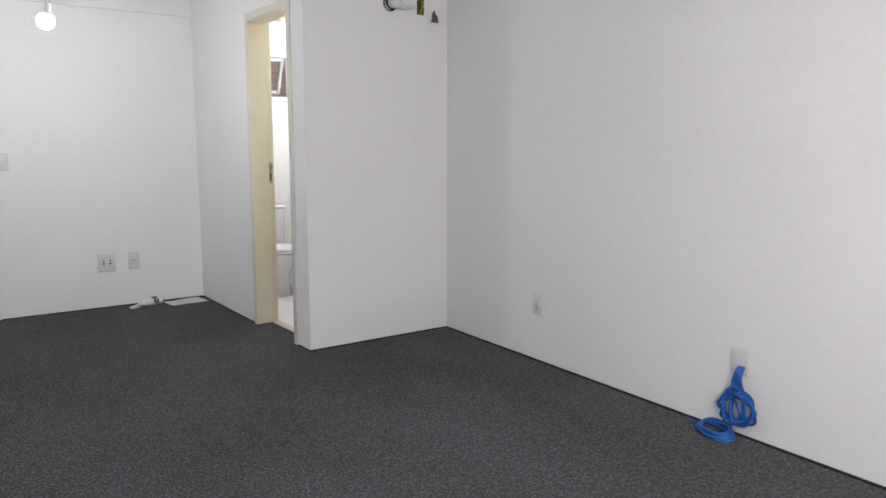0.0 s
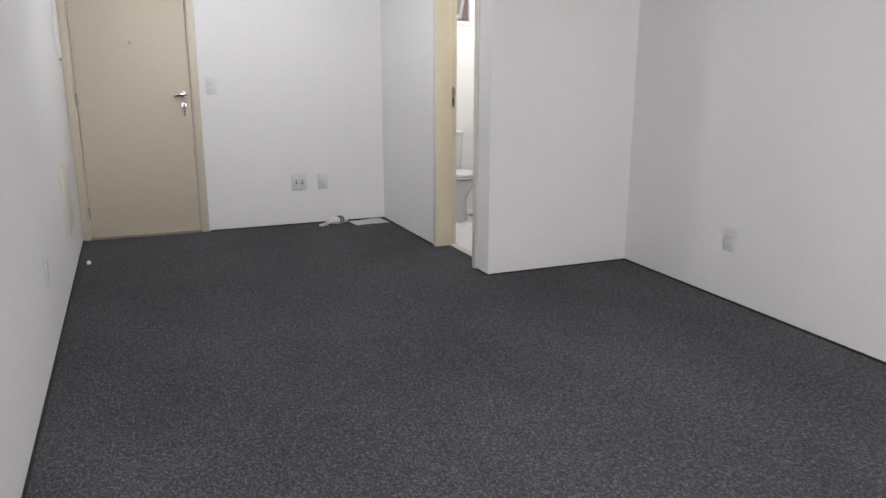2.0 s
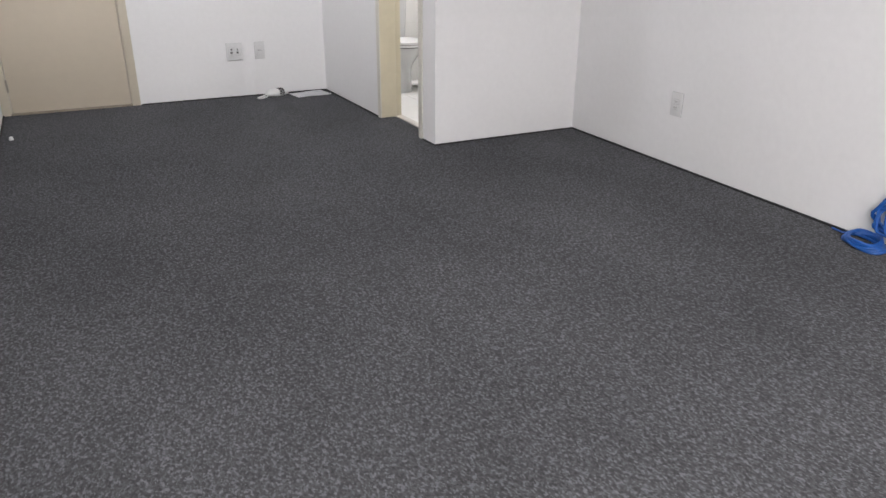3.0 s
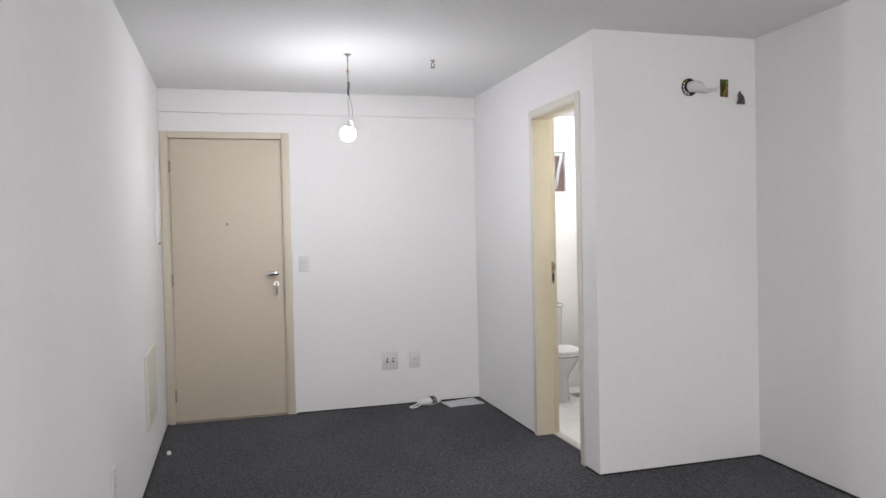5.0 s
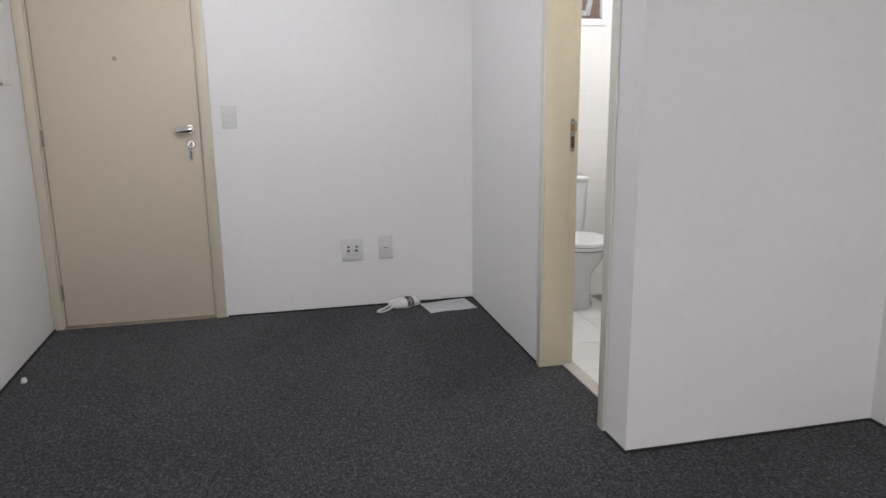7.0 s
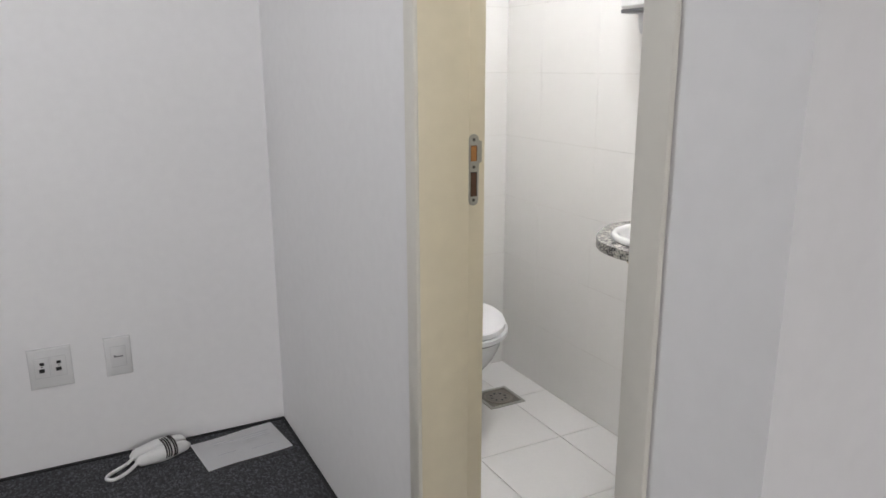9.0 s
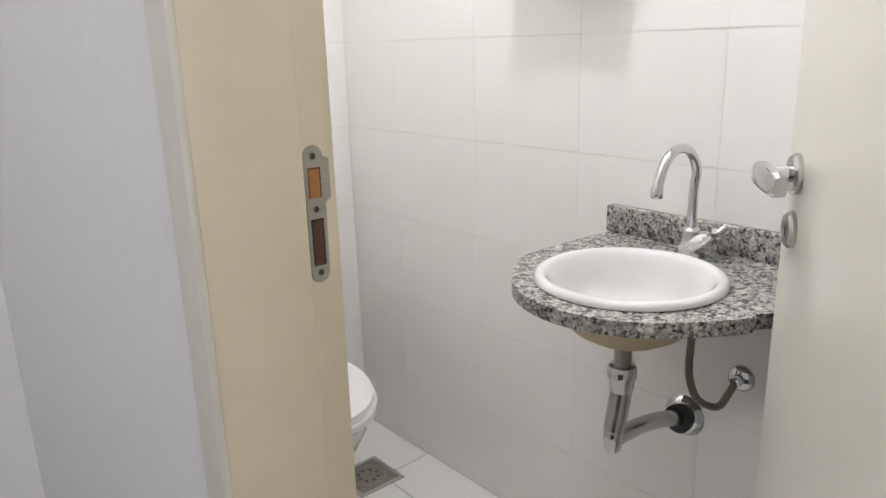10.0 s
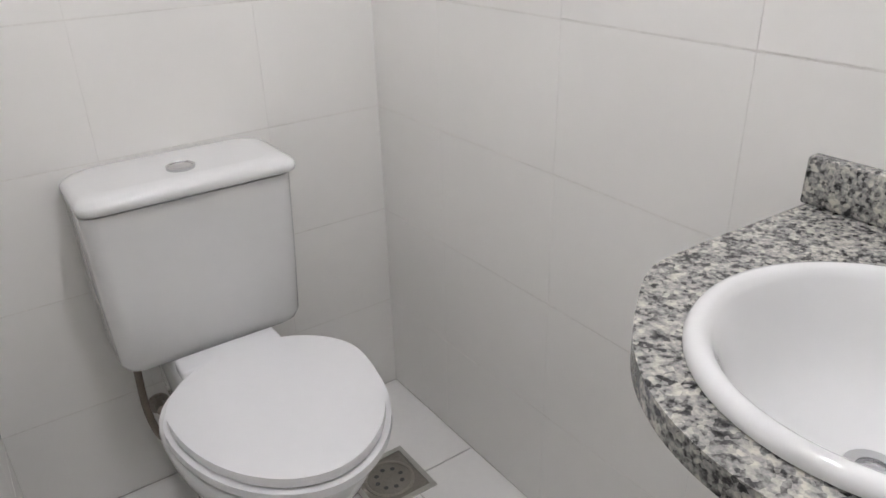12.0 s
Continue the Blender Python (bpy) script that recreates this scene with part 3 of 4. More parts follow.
# ---- wall fittings ----
def plate_thing(name, label, w, h, at, modules, gap=0.0):
    """A wall plate whose local x is along the wall, y away from it; modules: (x, z, w, h, kind)."""
    t = thing(name, label, "switch" if "switch" in name else "socket", "" if "switch" in name else "socket plates on the walls", at=at)
    bm = bmesh.new()
    box(bm, -w / 2, w / 2, 0, 0.008, -h / 2, h / 2, bevel=0.0035, seg=3)
    part("cover", bm, PLATE, t)
    # grey rim stands in for the shade round the cover, deepest below
    boxpart("shade_line", t, PLATE_SHADE, -w / 2 - 0.0006, w / 2 + 0.0006, 0.0, 0.0022, -h / 2 - 0.0016, h / 2 + 0.0004, label="grey shade line painted round the cover")
    for x, z, mw, mh, kind in modules:
        bm = bmesh.new()
        box(bm, x - mw / 2, x + mw / 2, 0.0082, 0.0105 if kind != "rocker" else 0.0125, z - mh / 2, z + mh / 2, bevel=0.0012)
        mod = part("rocker" if kind == "rocker" else "insert", bm, PLATE, t)
        # the same painted shade round each insert
        boxpart("module_shade_line", mod, PLATE_SHADE, x - mw / 2 - 0.0007, x + mw / 2 + 0.0007, 0.0078, 0.0086, z - mh / 2 - 0.0014, z + mh / 2 + 0.0007)
        holes = {"socket": ((-0.001, 0.0135, 0.0064), (0.001, -0.0095, 0.0080), (0, 0.003, 0.0022)), "phone": ((0, 0, 0.014),), "pins": ((-0.007, 0, 0.005), (0.007, 0, 0.005), (0, -0.004, 0.005))}.get(kind, ())
        for hx, hz, s in holes:
            bm = bmesh.new()
            if kind == "phone":
                box(bm, x + hx - s, x + hx + s, 0.0104, 0.0112, z - 0.002, z + 0.002)
                box(bm, x + hx + s * 0.6, x + hx + s, 0.0104, 0.0112, z, z + 0.006)
            elif kind == "pins":
                lathe(bm, [(0, 0.0104), (0.0026, 0.0104), (0.0026, 0.0110), (0, 0.0110)], (x + hx, 0, z + hz), "y", 10)
            else:
                box(bm, x + hx - s, x + hx + s, 0.0104, 0.0114, z + hz - s * 0.8, z + hz + s * 0.8, bevel=0.0003, seg=1)
            part("hole", bm, BLACK if kind != "phone" else PLASTIC_GREY, mod, "dark contact opening")
    return t


N = lambda x, z: pose(x, 0, z, 0, 0, 180)
plate_thing("light_switch", "white double light switch beside the entry door", 0.078, 0.122, N(1.001, 1.150), [(0, 0.018, 0.040, 0.028, "rocker"), (0, -0.020, 0.040, 0.028, "rocker")])
plate_thing("wall_socket", "white double socket plate with dark openings", 0.124, 0.132, N(1.654, 0.356), [(-0.024, 0.004, 0.042, 0.066, "socket"), (0.024, 0.004, 0.042, 0.066, "socket")])
plate_thing("phone_socket", "white telephone wall plate with a small jack", 0.080, 0.132, N(1.855, 0.358), [(0, 0.0, 0.046, 0.070, "phone")])
E_ = lambda y, z: pose(east_x(y), y, z, 0, 0, 90 - math.degrees(SLANT))
plate_thing("wall_socket", "white socket plate on the long plain wall", 0.086, 0.128, E_(-3.034, 0.348), [(0, 0.016, 0.042, 0.026, "pins"), (0, -0.018, 0.042, 0.026, "pins")])
plate_thing("wall_socket", "white socket plate low on the wall before the cabinet cover", 0.078, 0.118, pose(WX, -2.48, 0.385, 0, 0, -90), [(0, 0.016, 0.042, 0.026, "pins"), (0, -0.018, 0.042, 0.026, "pins")])

panel = thing("wall_panel", "cream metal cover plate low on the wall", "cover", at=pose(WX, -1.08, 0.50))
boxpart("cover", panel, CREAM_METAL, 0, 0.016, -0.232, 0.232, -0.213, 0.213, bevel=0.003)
boxpart("lip", panel, CREAM_METAL, 0.016, 0.019, -0.214, 0.214, -0.195, 0.195, bevel=0.002)
qd = thing("breaker_panel", "white breaker panel cover with a small latch beside the entry door", "electrical panel", at=pose(WX, -0.28, 1.67))
boxpart("body", qd, PANEL, 0, 0.010, -0.10, 0.10, -0.335, 0.335, bevel=0.003)
boxpart("cover_door", qd, PANEL, 0.010, 0.015, -0.092, 0.092, -0.318, 0.318, bevel=0.003)
boxpart("latch", qd, STEEL_DULL, 0.006, 0.024, -0.098, -0.078, -0.342, -0.326, bevel=0.002, label="small grey latch")

# ---- bulb on its wires, sprinkler ----
BX, BY = 1.177, -1.252
LEAN = Matrix.Translation((0.01, 0, -0.385)) @ pose(0, 0, 0, 0, 7, 0) @ Matrix.Translation((-0.01, 0, 0.385))   # the holder hangs a little askew
lamp = thing("pendant_bulb", "bare glowing lamp hanging on twisted wires from the ceiling", "lamp", at=pose(BX, BY, TOP))
bm = bmesh.new()
lathe(bm, [(0.0, 0.0), (0.024, 0.0), (0.023, -0.002), (0.012, -0.003), (0.007, -0.010), (0, -0.010)], sides=24)
part("ceiling_rose", bm, WIRE_GREY, lamp, "small grey wire grommet")
for k, m_ in enumerate((WIRE_GREY, WIRE_GREY)):
    bm = bmesh.new()
    pts = [(0.005 * math.cos(6.0 * s + k * 2.1), 0.005 * math.sin(6.0 * s + k * 2.1), -0.01 - 0.20 * s / 6) for s in np.linspace(0, 6, 14)]
    tube(bm, pts, 0.0022, 6, smooth=2)
    part("wire", bm, m_, lamp)
bm = bmesh.new()
tube(bm, [(0.001, 0, -0.165), (0.004, 0.003, -0.185), (-0.001, 0, -0.22), (0.002, 0, -0.245)], 0.007, 8)
part("tape_joint", bm, RUBBER, lamp, "black taped wire joint")
bm = bmesh.new()
tube(bm, [(-0.006, -0.004, -0.092), (-0.009, -0.006, -0.104), (-0.004, -0.006, -0.118)], 0.0028, 8)
tube(bm, [(0.006, -0.004, -0.098), (0.010, -0.005, -0.108), (0.006, -0.004, -0.116)], 0.0024, 8)
part("bare_wire", bm, COPPER, lamp, "bare copper wire ends")
for sx in (-1, 1):
    bm = bmesh.new()
    tube(bm, [(0.0, 0, -0.235), (0.005 + 0.009 * sx, 0.002 * sx, -0.29), (0.012 + 0.012 * sx, 0, -0.34), (0.010 + 0.009 * sx, 0, -0.385)], 0.0017, 6)
    part("wire", bm, WIRE_GREY, lamp)
bm = bmesh.new()
lathe(bm, [(0, -0.375), (0.015, -0.376), (0.017, -0.382), (0.017, -0.428), (0.014, -0.432), (0, -0.432)], (0.010, 0, 0), sides=20)
part("lamp_holder", bm, FOIL, lamp, "light grey lamp holder", LEAN)
bm = bmesh.new()
lathe(bm, [(0.0, -0.527)] + [(0.047 * math.sin(a), -0.480 - 0.047 * math.cos(a)) for a in np.linspace(0.2, 2.30, 14)], (0.004, 0, 0), sides=28)
part("bulb", bm, BULB, lamp, "glowing white globe bulb", LEAN)
bm = bmesh.new()
lathe(bm, [(0.0350, -0.4487), (0.030, -0.4425), (0.024, -0.438), (0.020, -0.434), (0.017, -0.431), (0, -0.431)], (0.004, 0, 0), sides=28)
part("bulb_neck", bm, PLASTIC, lamp, "white bulb neck", LEAN)

spr = thing("sprinkler", "small steel fire sprinkler on the ceiling", "sprinkler", at=pose(1.728, -1.20, TOP))
bm = bmesh.new()
lathe(bm, [(0, 0), (0.017, 0), (0.016, -0.003), (0.009, -0.005), (0.007, -0.016), (0, -0.016)], sides=20)
part("escutcheon", bm, STEEL_DULL, spr)
bm = bmesh.new()
for s in (-1, 1):
    tube(bm, [(0.006 * s, 0, -0.016), (0.011 * s, 0, -0.028), (0.003 * s, 0, -0.046)], 0.0022, 6)
lathe(bm, [(0, -0.044), (0.015, -0.045), (0.015, -0.047), (0, -0.048)], sides=16)
part("head", bm, RUBBER, spr)

# ---- air-conditioning outlets on the return wall ----
ac = thing("drain_pipe_stub", "wrapped white pipe bending out of a round wall hole", "pipe", at=pose(3.0, RY, 2.162))
bm = bmesh.new()
lathe(bm, [(0.044, 0.0), (0.050, -0.003), (0.050, -0.006), (0.042, -0.008), (0.038, 0.0)], axis="y", sides=28)
part("hole_ring", bm, BLACK, ac, "dark ring round the hole")
for k, (a, r) in enumerate(((205, 0.009), (178, 0.007), (150, 0.008), (232, 0.010), (258, 0.008), (120, 0.006))):
    bm = bmesh.new()
    lathe(bm, [(0, -0.004), (r, -0.005), (r * 0.8, -0.011), (0, -0.013)], (0.040 * math.cos(radians(a)), 0, 0.040 * math.sin(radians(a))), "y", 9, 1.0, 0.7)
    part("foam_chip", bm, (FOIL, OPEN_BOX)[k == 5], ac, "crumb of foam in the ring")
bm = bmesh.new()
lathe(bm, [(0, -0.0015), (0.041, -0.0015), (0.041, -0.003), (0, -0.003)], axis="y", sides=24)
part("hole", bm, DARK_HOLE, ac, "dark opening")
bm = bmesh.new()
tube(bm, [(0.010, 0.0, 0.002), (0.020, -0.022, 0.002), (0.045, -0.036, -0.004), (0.080, -0.034, -0.022), (0.120, -0.026, -0.018), (0.172, -0.020, -0.008)], [0.031, 0.033, 0.032, 0.016, 0.012, 0.010], 14)
part("pipe", bm, FOIL, ac, "white wrapped insulation")
jb = thing("junction_box", "open brown and yellow-green wall junction box", "junction box", at=pose(3.234, RY, 2.165))
bm = bmesh.new()
for b in ((-0.026, -0.021, -0.050, 0.050), (0.021, 0.026, -0.050, 0.050), (-0.021, 0.021, 0.045, 0.050), (-0.021, 0.021, -0.050, -0.045)):
    box(bm, b[0], b[1], -0.004, 0.0, b[2], b[3])
part("rim", bm, BROWN, jb, "brown rim")
boxpart("back", jb, GREEN, -0.021, 0.021, -0.0016, -0.0002, -0.045, 0.045)
for x, z in ((-0.006, 0.018), (0.010, 0.004), (-0.004, -0.024), (0.010, 0.030), (0.008, -0.028), (-0.010, 0.000)):
    bm = bmesh.new()
    tube(bm, [(x, -0.002, z), (x + 0.008, -0.012, z + 0.006), (x - 0.006, -0.014, z - 0.012), (x + 0.004, -0.004, z - 0.022)], 0.0055, 8)
    part("wire", bm, (BROWN, OPEN_BOX, RED)[(x > 0) + (z < 0)], jb, "coloured wire stub")
cb = thing("cable_stub", "dark grey taped cable end in the wall", "cable", at=pose(3.336, RY, 2.108))
bm = bmesh.new()
tube(bm, [(0, 0.0, 0.016), (0, -0.016, 0.010), (0.001, -0.020, -0.012), (0.0, -0.018, -0.034)], [0.010, 0.015, 0.020, 0.024], 12)
tube(bm, [(0.0, -0.004, 0.010), (-0.003, -0.012, 0.028), (-0.002, -0.012, 0.040)], [0.010, 0.008, 0.004], 8)
part("cable", bm, RUBBER, cb)

# ---- blue network cable in its outlet ----
plate_thing("data_socket", "white data plate with blue cables pulled out", 0.090, 0.122, E_(-4.372, 0.336), [(0, -0.010, 0.05, 0.06, "blank")])
bc = thing("blue_cable", "bundle of blue network cable looped below its outlet", "cable", at=pose(east_x(-4.392), -4.392, 0, 0, 0, -2.2))
for k in range(5):
    bm = bmesh.new()
    o = (k - 2) * 0.006
    tube(bm, [(-0.008, 0.006 + o, 0.315), (-0.030, 0.004 + o * 1.3, 0.295), (-0.036, 0.008 + o * 1.6, 0.26), (-0.032, 0.006 + o * 2.6, 0.215), (-0.028, 0.004 + o * 4, 0.19)], 0.0048, 8)
    part("strand", bm, BLUE, bc)
for k, (ry, rz, cy, cz) in enumerate(((0.070, 0.074, 0.004, 0.140), (0.078, 0.066, -0.006, 0.128), (0.052, 0.060, -0.014, 0.136), (0.084, 0.058, 0.004, 0.124), (0.062, 0.080, 0.012, 0.146), (0.044, 0.050, 0.018, 0.118), (0.072, 0.070, -0.012, 0.134), (0.034, 0.062, -0.020, 0.142))):
    bm = bmesh.new()
    pts = [(-0.020 - 0.006 * k + 0.012 * math.sin(2 * a + k), cy + ry * math.cos(a) * (1.0 + 0.14 * math.sin(3 * a + 2 * k)), cz + rz * math.sin(a + 0.25 * math.sin(2 * a + k))) for a in np.linspace(0.5 * math.pi, 2.5 * math.pi, 20)]
    tube(bm, pts, 0.0062, 8, smooth=2)
    part("loop", bm, BLUE, bc)
for k in range(6):
    bm = bmesh.new()
    pts = [(-0.080 + (0.066 + 0.006 * (k % 3)) * math.cos(a), 0.070 + (0.104 - 0.007 * k) * math.sin(a + 0.3), 0.010 + 0.0055 * k + 0.004 * math.sin(3 * a + k)) for a in np.linspace(0, 2 * math.pi, 22)]
    tube(bm, pts, 0.0062, 8, smooth=2)
    part("coil", bm, BLUE, bc)
bm = bmesh.new()
tube(bm, [(-0.06, 0.150, 0.03), (-0.05, 0.19, 0.012), (-0.04, 0.225, 0.008), (-0.03, 0.262, 0.006)], 0.004, 8)
part("cable_end", bm, BLUE, bc)

# ---- intercom handset, paper and door stop on the carpet ----
ph = thing("intercom_handset", "white intercom handset wrapped with dark cord on the carpet", "telephone", at=pose(1.948, -0.088, 0.0, 0, 0, 15))
for y, z, l_, n_ in ((-0.022, 0.0245, 0.094, "handset"), (0.022, 0.027, 0.096, "cradle")):
    bm = bmesh.new()
    rings = []
    for t in np.linspace(-1, 1, 15):
        s = max(0.03, (1 - abs(t) ** 5)) ** 0.5
        w_ = 0.0235 * s * (1 + 0.12 * math.cos(5 * t))
        rings.append([(l_ * t, y + w_ * math.cos(a), z + (w_ * (1.1 if n_ == "handset" else 1.25)) * math.sin(a) * 0.95) for a in np.linspace(0, 2 * math.pi, 16, endpoint=False)])
    loft(bm, rings)
    part(n_, bm, PLASTIC, ph)
for x in (0.002, 0.010, 0.018, 0.030, 0.037):
    bm = bmesh.new()
    tube(bm, [(x + 0.004 * math.sin(a), 0.050 * math.cos(a), 0.0280 + 0.0300 * math.sin(a) * (1.0 if math.sin(a) > 0 else 0.84)) for a in np.linspace(0, 2 * math.pi, 18)], 0.0026, 6, smooth=2)
    part("binding_cord", bm, CORD, ph, "dark cord wound round the handset")
bm = bmesh.new()
tube(bm, [(-0.085, -0.020, 0.022), (-0.112, -0.028, 0.010), (-0.142, -0.042, 0.008), (-0.174, -0.050, 0.008), (-0.190, -0.030, 0.008), (-0.172, -0.008, 0.008), (-0.138, 0.004, 0.009), (-0.105, 0.010, 0.016), (-0.088, 0.015, 0.026)], 0.0062, 8)
part("cord", bm, PLASTIC, ph, "white cord loop")
bm = bmesh.new()
tube(bm, [(0.095, 0.010, 0.026), (0.115, 0.012, 0.020), (0.128, 0.020, 0.008)], 0.003, 6)
part("lead", bm, BLACK, ph)

sheet = thing("paper_sheet", "white printed sheet of paper lying on the carpet", "paper", at=pose(2.206, -0.145, 0.002, 0, 0, 7.5))
bm = bmesh.new()
nx, ny = 12, 8
grid = [[bm.verts.new((-0.1485 + 0.297 * i / nx, -0.105 + 0.21 * j / ny, 0.003 + 0.002 * math.sin(i * 0.5) * math.cos(j * 0.4))) for j in range(ny + 1)] for i in range(nx + 1)]
for i in range(nx):
    for j in range(ny):
        bm.faces.new((grid[i][j], grid[i + 1][j], grid[i + 1][j + 1], grid[i][j + 1]))
bmesh.ops.solidify(bm, geom=bm.faces[:], thickness=0.0006)
part("sheet", bm, PAPER, sheet)
for k, (x, y, w_) in enumerate(((-0.09, 0.06, 0.05), (-0.08, 0.045, 0.07), (-0.09, -0.03, 0.06), (0.02, 0.05, 0.10), (0.02, 0.035, 0.09), (0.02, 0.02, 0.095), (0.02, -0.05, 0.08))):
    boxpart("text_line", sheet, INK, x, x + w_, y, y + 0.004, 0.0058, 0.0064)

stop = thing("door_stop", "small white door stop fixed on the carpet", "door stop", at=pose(0.052, -0.778, 0.0))
bm = bmesh.new()
lathe(bm, [(0, 0), (0.013, 0), (0.013, 0.012), (0.010, 0.020), (0.004, 0.023), (0, 0.023)], sides=18)
part("knob", bm, PLATE, stop)

# ---- bathroom: toilet ----
TX = 2.936
wc = thing("toilet", "white ceramic close-coupled toilet with the lid down", "toilet", at=pose(TX, BN, 0))


def egg(cx, cy, hw, front, back, n=36, p=2.3):
    pts = []
    for k in range(n):
        a = 2 * math.pi * k / n
        c, s = math.cos(a), math.sin(a)
        x = hw * math.copysign(abs(c) ** (2 / p), c)
        y = (back if s > 0 else front) * math.copysign(abs(s) ** (2 / (p if s > 0 else 2.0)), s)
        pts.append((cx + x, cy + y))
    return pts


bm = bmesh.new()
levels = [(0.0, 0.135, 0.218, 0.24, -0.30), (0.012, 0.137, 0.220, 0.245, -0.30), (0.03, 0.129, 0.211, 0.24, -0.30), (0.15, 0.122, 0.203, 0.23, -0.305), (0.21, 0.125, 0.210, 0.23, -0.315), (0.255, 0.140, 0.228, 0.21, -0.335), (0.295, 0.160, 0.246, 0.19, -0.352),
          (0.335, 0.174, 0.258, 0.18, -0.36), (0.367, 0.179, 0.262, 0.17, -0.365), (0.376, 0.176, 0.260, 0.17, -0.365)]
loft(bm, [[(x, y, z) for x, y in egg(0, cy, hw, fr, bk)] for z, hw, fr, bk, cy in levels])
part("bowl", bm, CERAMIC, wc, angle=75)
bm = bmesh.new()
box(bm, -0.105, 0.105, -0.26, -0.02, 0.25, 0.384, bevel=0.02, seg=3)
part("bowl_shelf", bm, CERAMIC, wc)
for n_, z0, z1, hw, fr, bk in (("seat", 0.383, 0.398, 0.188, 0.268, 0.152), ("lid", 0.403, 0.420, 0.179, 0.258, 0.148)):
    bm = bmesh.new()
    prism(bm, egg(0.013, -0.379, hw, fr, bk, 64, 1.93), z0, z1, 0.005, 3)
    part(n_, bm, SEAT, wc, "white plastic " + n_)
# dark discs fill the gaps under seat and lid as painted shade
for z0, z1, hw, fr in ((0.374, 0.385, 0.178, 0.258), (0.396, 0.408, 0.173, 0.252)):
    bm = bmesh.new()
    prism(bm, egg(0.012, -0.379, hw, fr, 0.142, 48, 1.93), z0, z1)
    part("gap_shade", bm, GAP_SHADE, wc, "grey filler painting the shade in the gap")
bm = bmesh.new()
box(bm, -0.100, 0.100, -0.238, -0.178, 0.378, 0.410, bevel=0.008, seg=3)
part("hinge_block", bm, SEAT, wc)


def rrect(hx, y0, y1, r, n=6):
    pts = []
    for cx, cy, a0 in ((hx - r, y1 - r, 0), (-hx + r, y1 - r, 90), (-hx + r, y0 + r, 180), (hx - r, y0 + r, 270)):
        for k in range(n + 1):
            a = radians(a0 + 90 * k / n)
            pts.append((cx + r * math.cos(a), cy + r * math.sin(a)))
    return pts


bm = bmesh.new()
loft(bm, [[(x - 0.004, y, z) for x, y in rrect(hx, y0, -0.006, r)] for z, hx, y0, r in ((0.386, 0.150, -0.140, 0.03), (0.389, 0.164, -0.152, 0.032), (0.396, 0.175, -0.160, 0.032), (0.412, 0.182, -0.165, 0.032), (0.55, 0.187, -0.172, 0.03), (0.690, 0.190, -0.178, 0.028), (0.719, 0.191, -0.179, 0.028))])
part("tank", bm, CERAMIC, wc, angle=75)
bm = bmesh.new()
loft(bm, [[(x, y, z) for x, y in rrect(hx, y0, -0.004, r)] for z, hx, y0, r in ((0.7230, 0.190, -0.183, 0.028), (0.7255, 0.196, -0.189, 0.03), (0.7350, 0.198, -0.191, 0.031), (0.7415, 0.196, -0.189, 0.032), (0.7465, 0.191, -0.184, 0.033), (0.7500, 0.184, -0.177, 0.034), (0.7520, 0.175, -0.168, 0.035), (0.7530, 0.160, -0.153, 0.036))])
part("tank_lid", bm, CERAMIC, wc, angle=75)
bm = bmesh.new()
lathe(bm, [(0.026, 0.751), (0.026, 0.758), (0.022, 0.760), (0.020, 0.758), (0.008, 0.759), (0.0, 0.7595)], (-0.002, -0.112, 0), sides=28)
part("flush_button", bm, CHROME, wc, "chrome flush button")
bm = bmesh.new()
tube(bm, [(-0.154, -0.100, 0.395), (-0.156, -0.098, 0.33), (-0.155, -0.095, 0.26), (-0.142, -0.085, 0.185), (-0.124, -0.065, 0.160), (-0.117, -0.035, 0.19)], 0.0078, 10)
part("supply_hose", bm, HOSE, wc, "braided steel hose")
bm = bmesh.new()
lathe(bm, [(0.024, -0.001), (0.024, -0.006), (0.012, -0.010), (0.012, -0.035), (0, -0.036)], (-0.117, 0, 0.205), "y", 20)
part("supply_valve", bm, STEEL_DULL, wc, "chrome supply valve")

# ---- bathroom: vanity ----
CXc, CYc, CR = 3.166, -1.168, 0.211


def counter_outline():
    pts = [(BE, -0.931), (CXc + 0.06, -0.931)]
    for a in np.linspace(radians(90), radians(264), 96):
        rad = CR + 0.026 * abs(math.sin(a)) ** 16
        pts.append((CXc + rad * math.cos(a), CYc + rad * math.sin(a)))
    pts += [(3.180, -1.405), (3.208, -1.416), (3.230, -1.437), (3.246, -1.470), (3.252, -1.52), (3.252, -1.80), (BE, -1.80)]
    return pts


top = thing("vanity_top", "speckled grey granite vanity top with a low backsplash", "countertop", at=pose(0, 0, 0))
BXc, BYc, BR = 3.154, -1.166, 0.163
bm = bmesh.new()
outline = counter_outline()
prism(bm, outline, 0.830, 0.855, 0.012, 5)
slab = part("slab", bm, GRANITE, top)
cut = bmesh.new()
lathe(cut, [(0, 0.70), (0.150, 0.70), (0.150, 0.95), (0, 0.95)], (BXc, BYc, 0), sides=48)
cutter = new("cutter", mesh_of("cutter", cut, GRANITE))
mod = slab.modifiers.new("hole", "BOOLEAN")
mod.object, mod.operation, mod.solver = cutter, "DIFFERENCE", "EXACT"
deps = bpy.context.evaluated_depsgraph_get()
holed = bpy.data.meshes.new_from_object(slab.evaluated_get(deps))
slab.modifiers.clear()
slab.data = holed
bpy.data.objects.remove(cutter)
boxpart("backsplash", top, GRANITE, 3.398, BE - 0.001, -1.80, -0.932, 0.8552, 0.913, bevel=0.004)

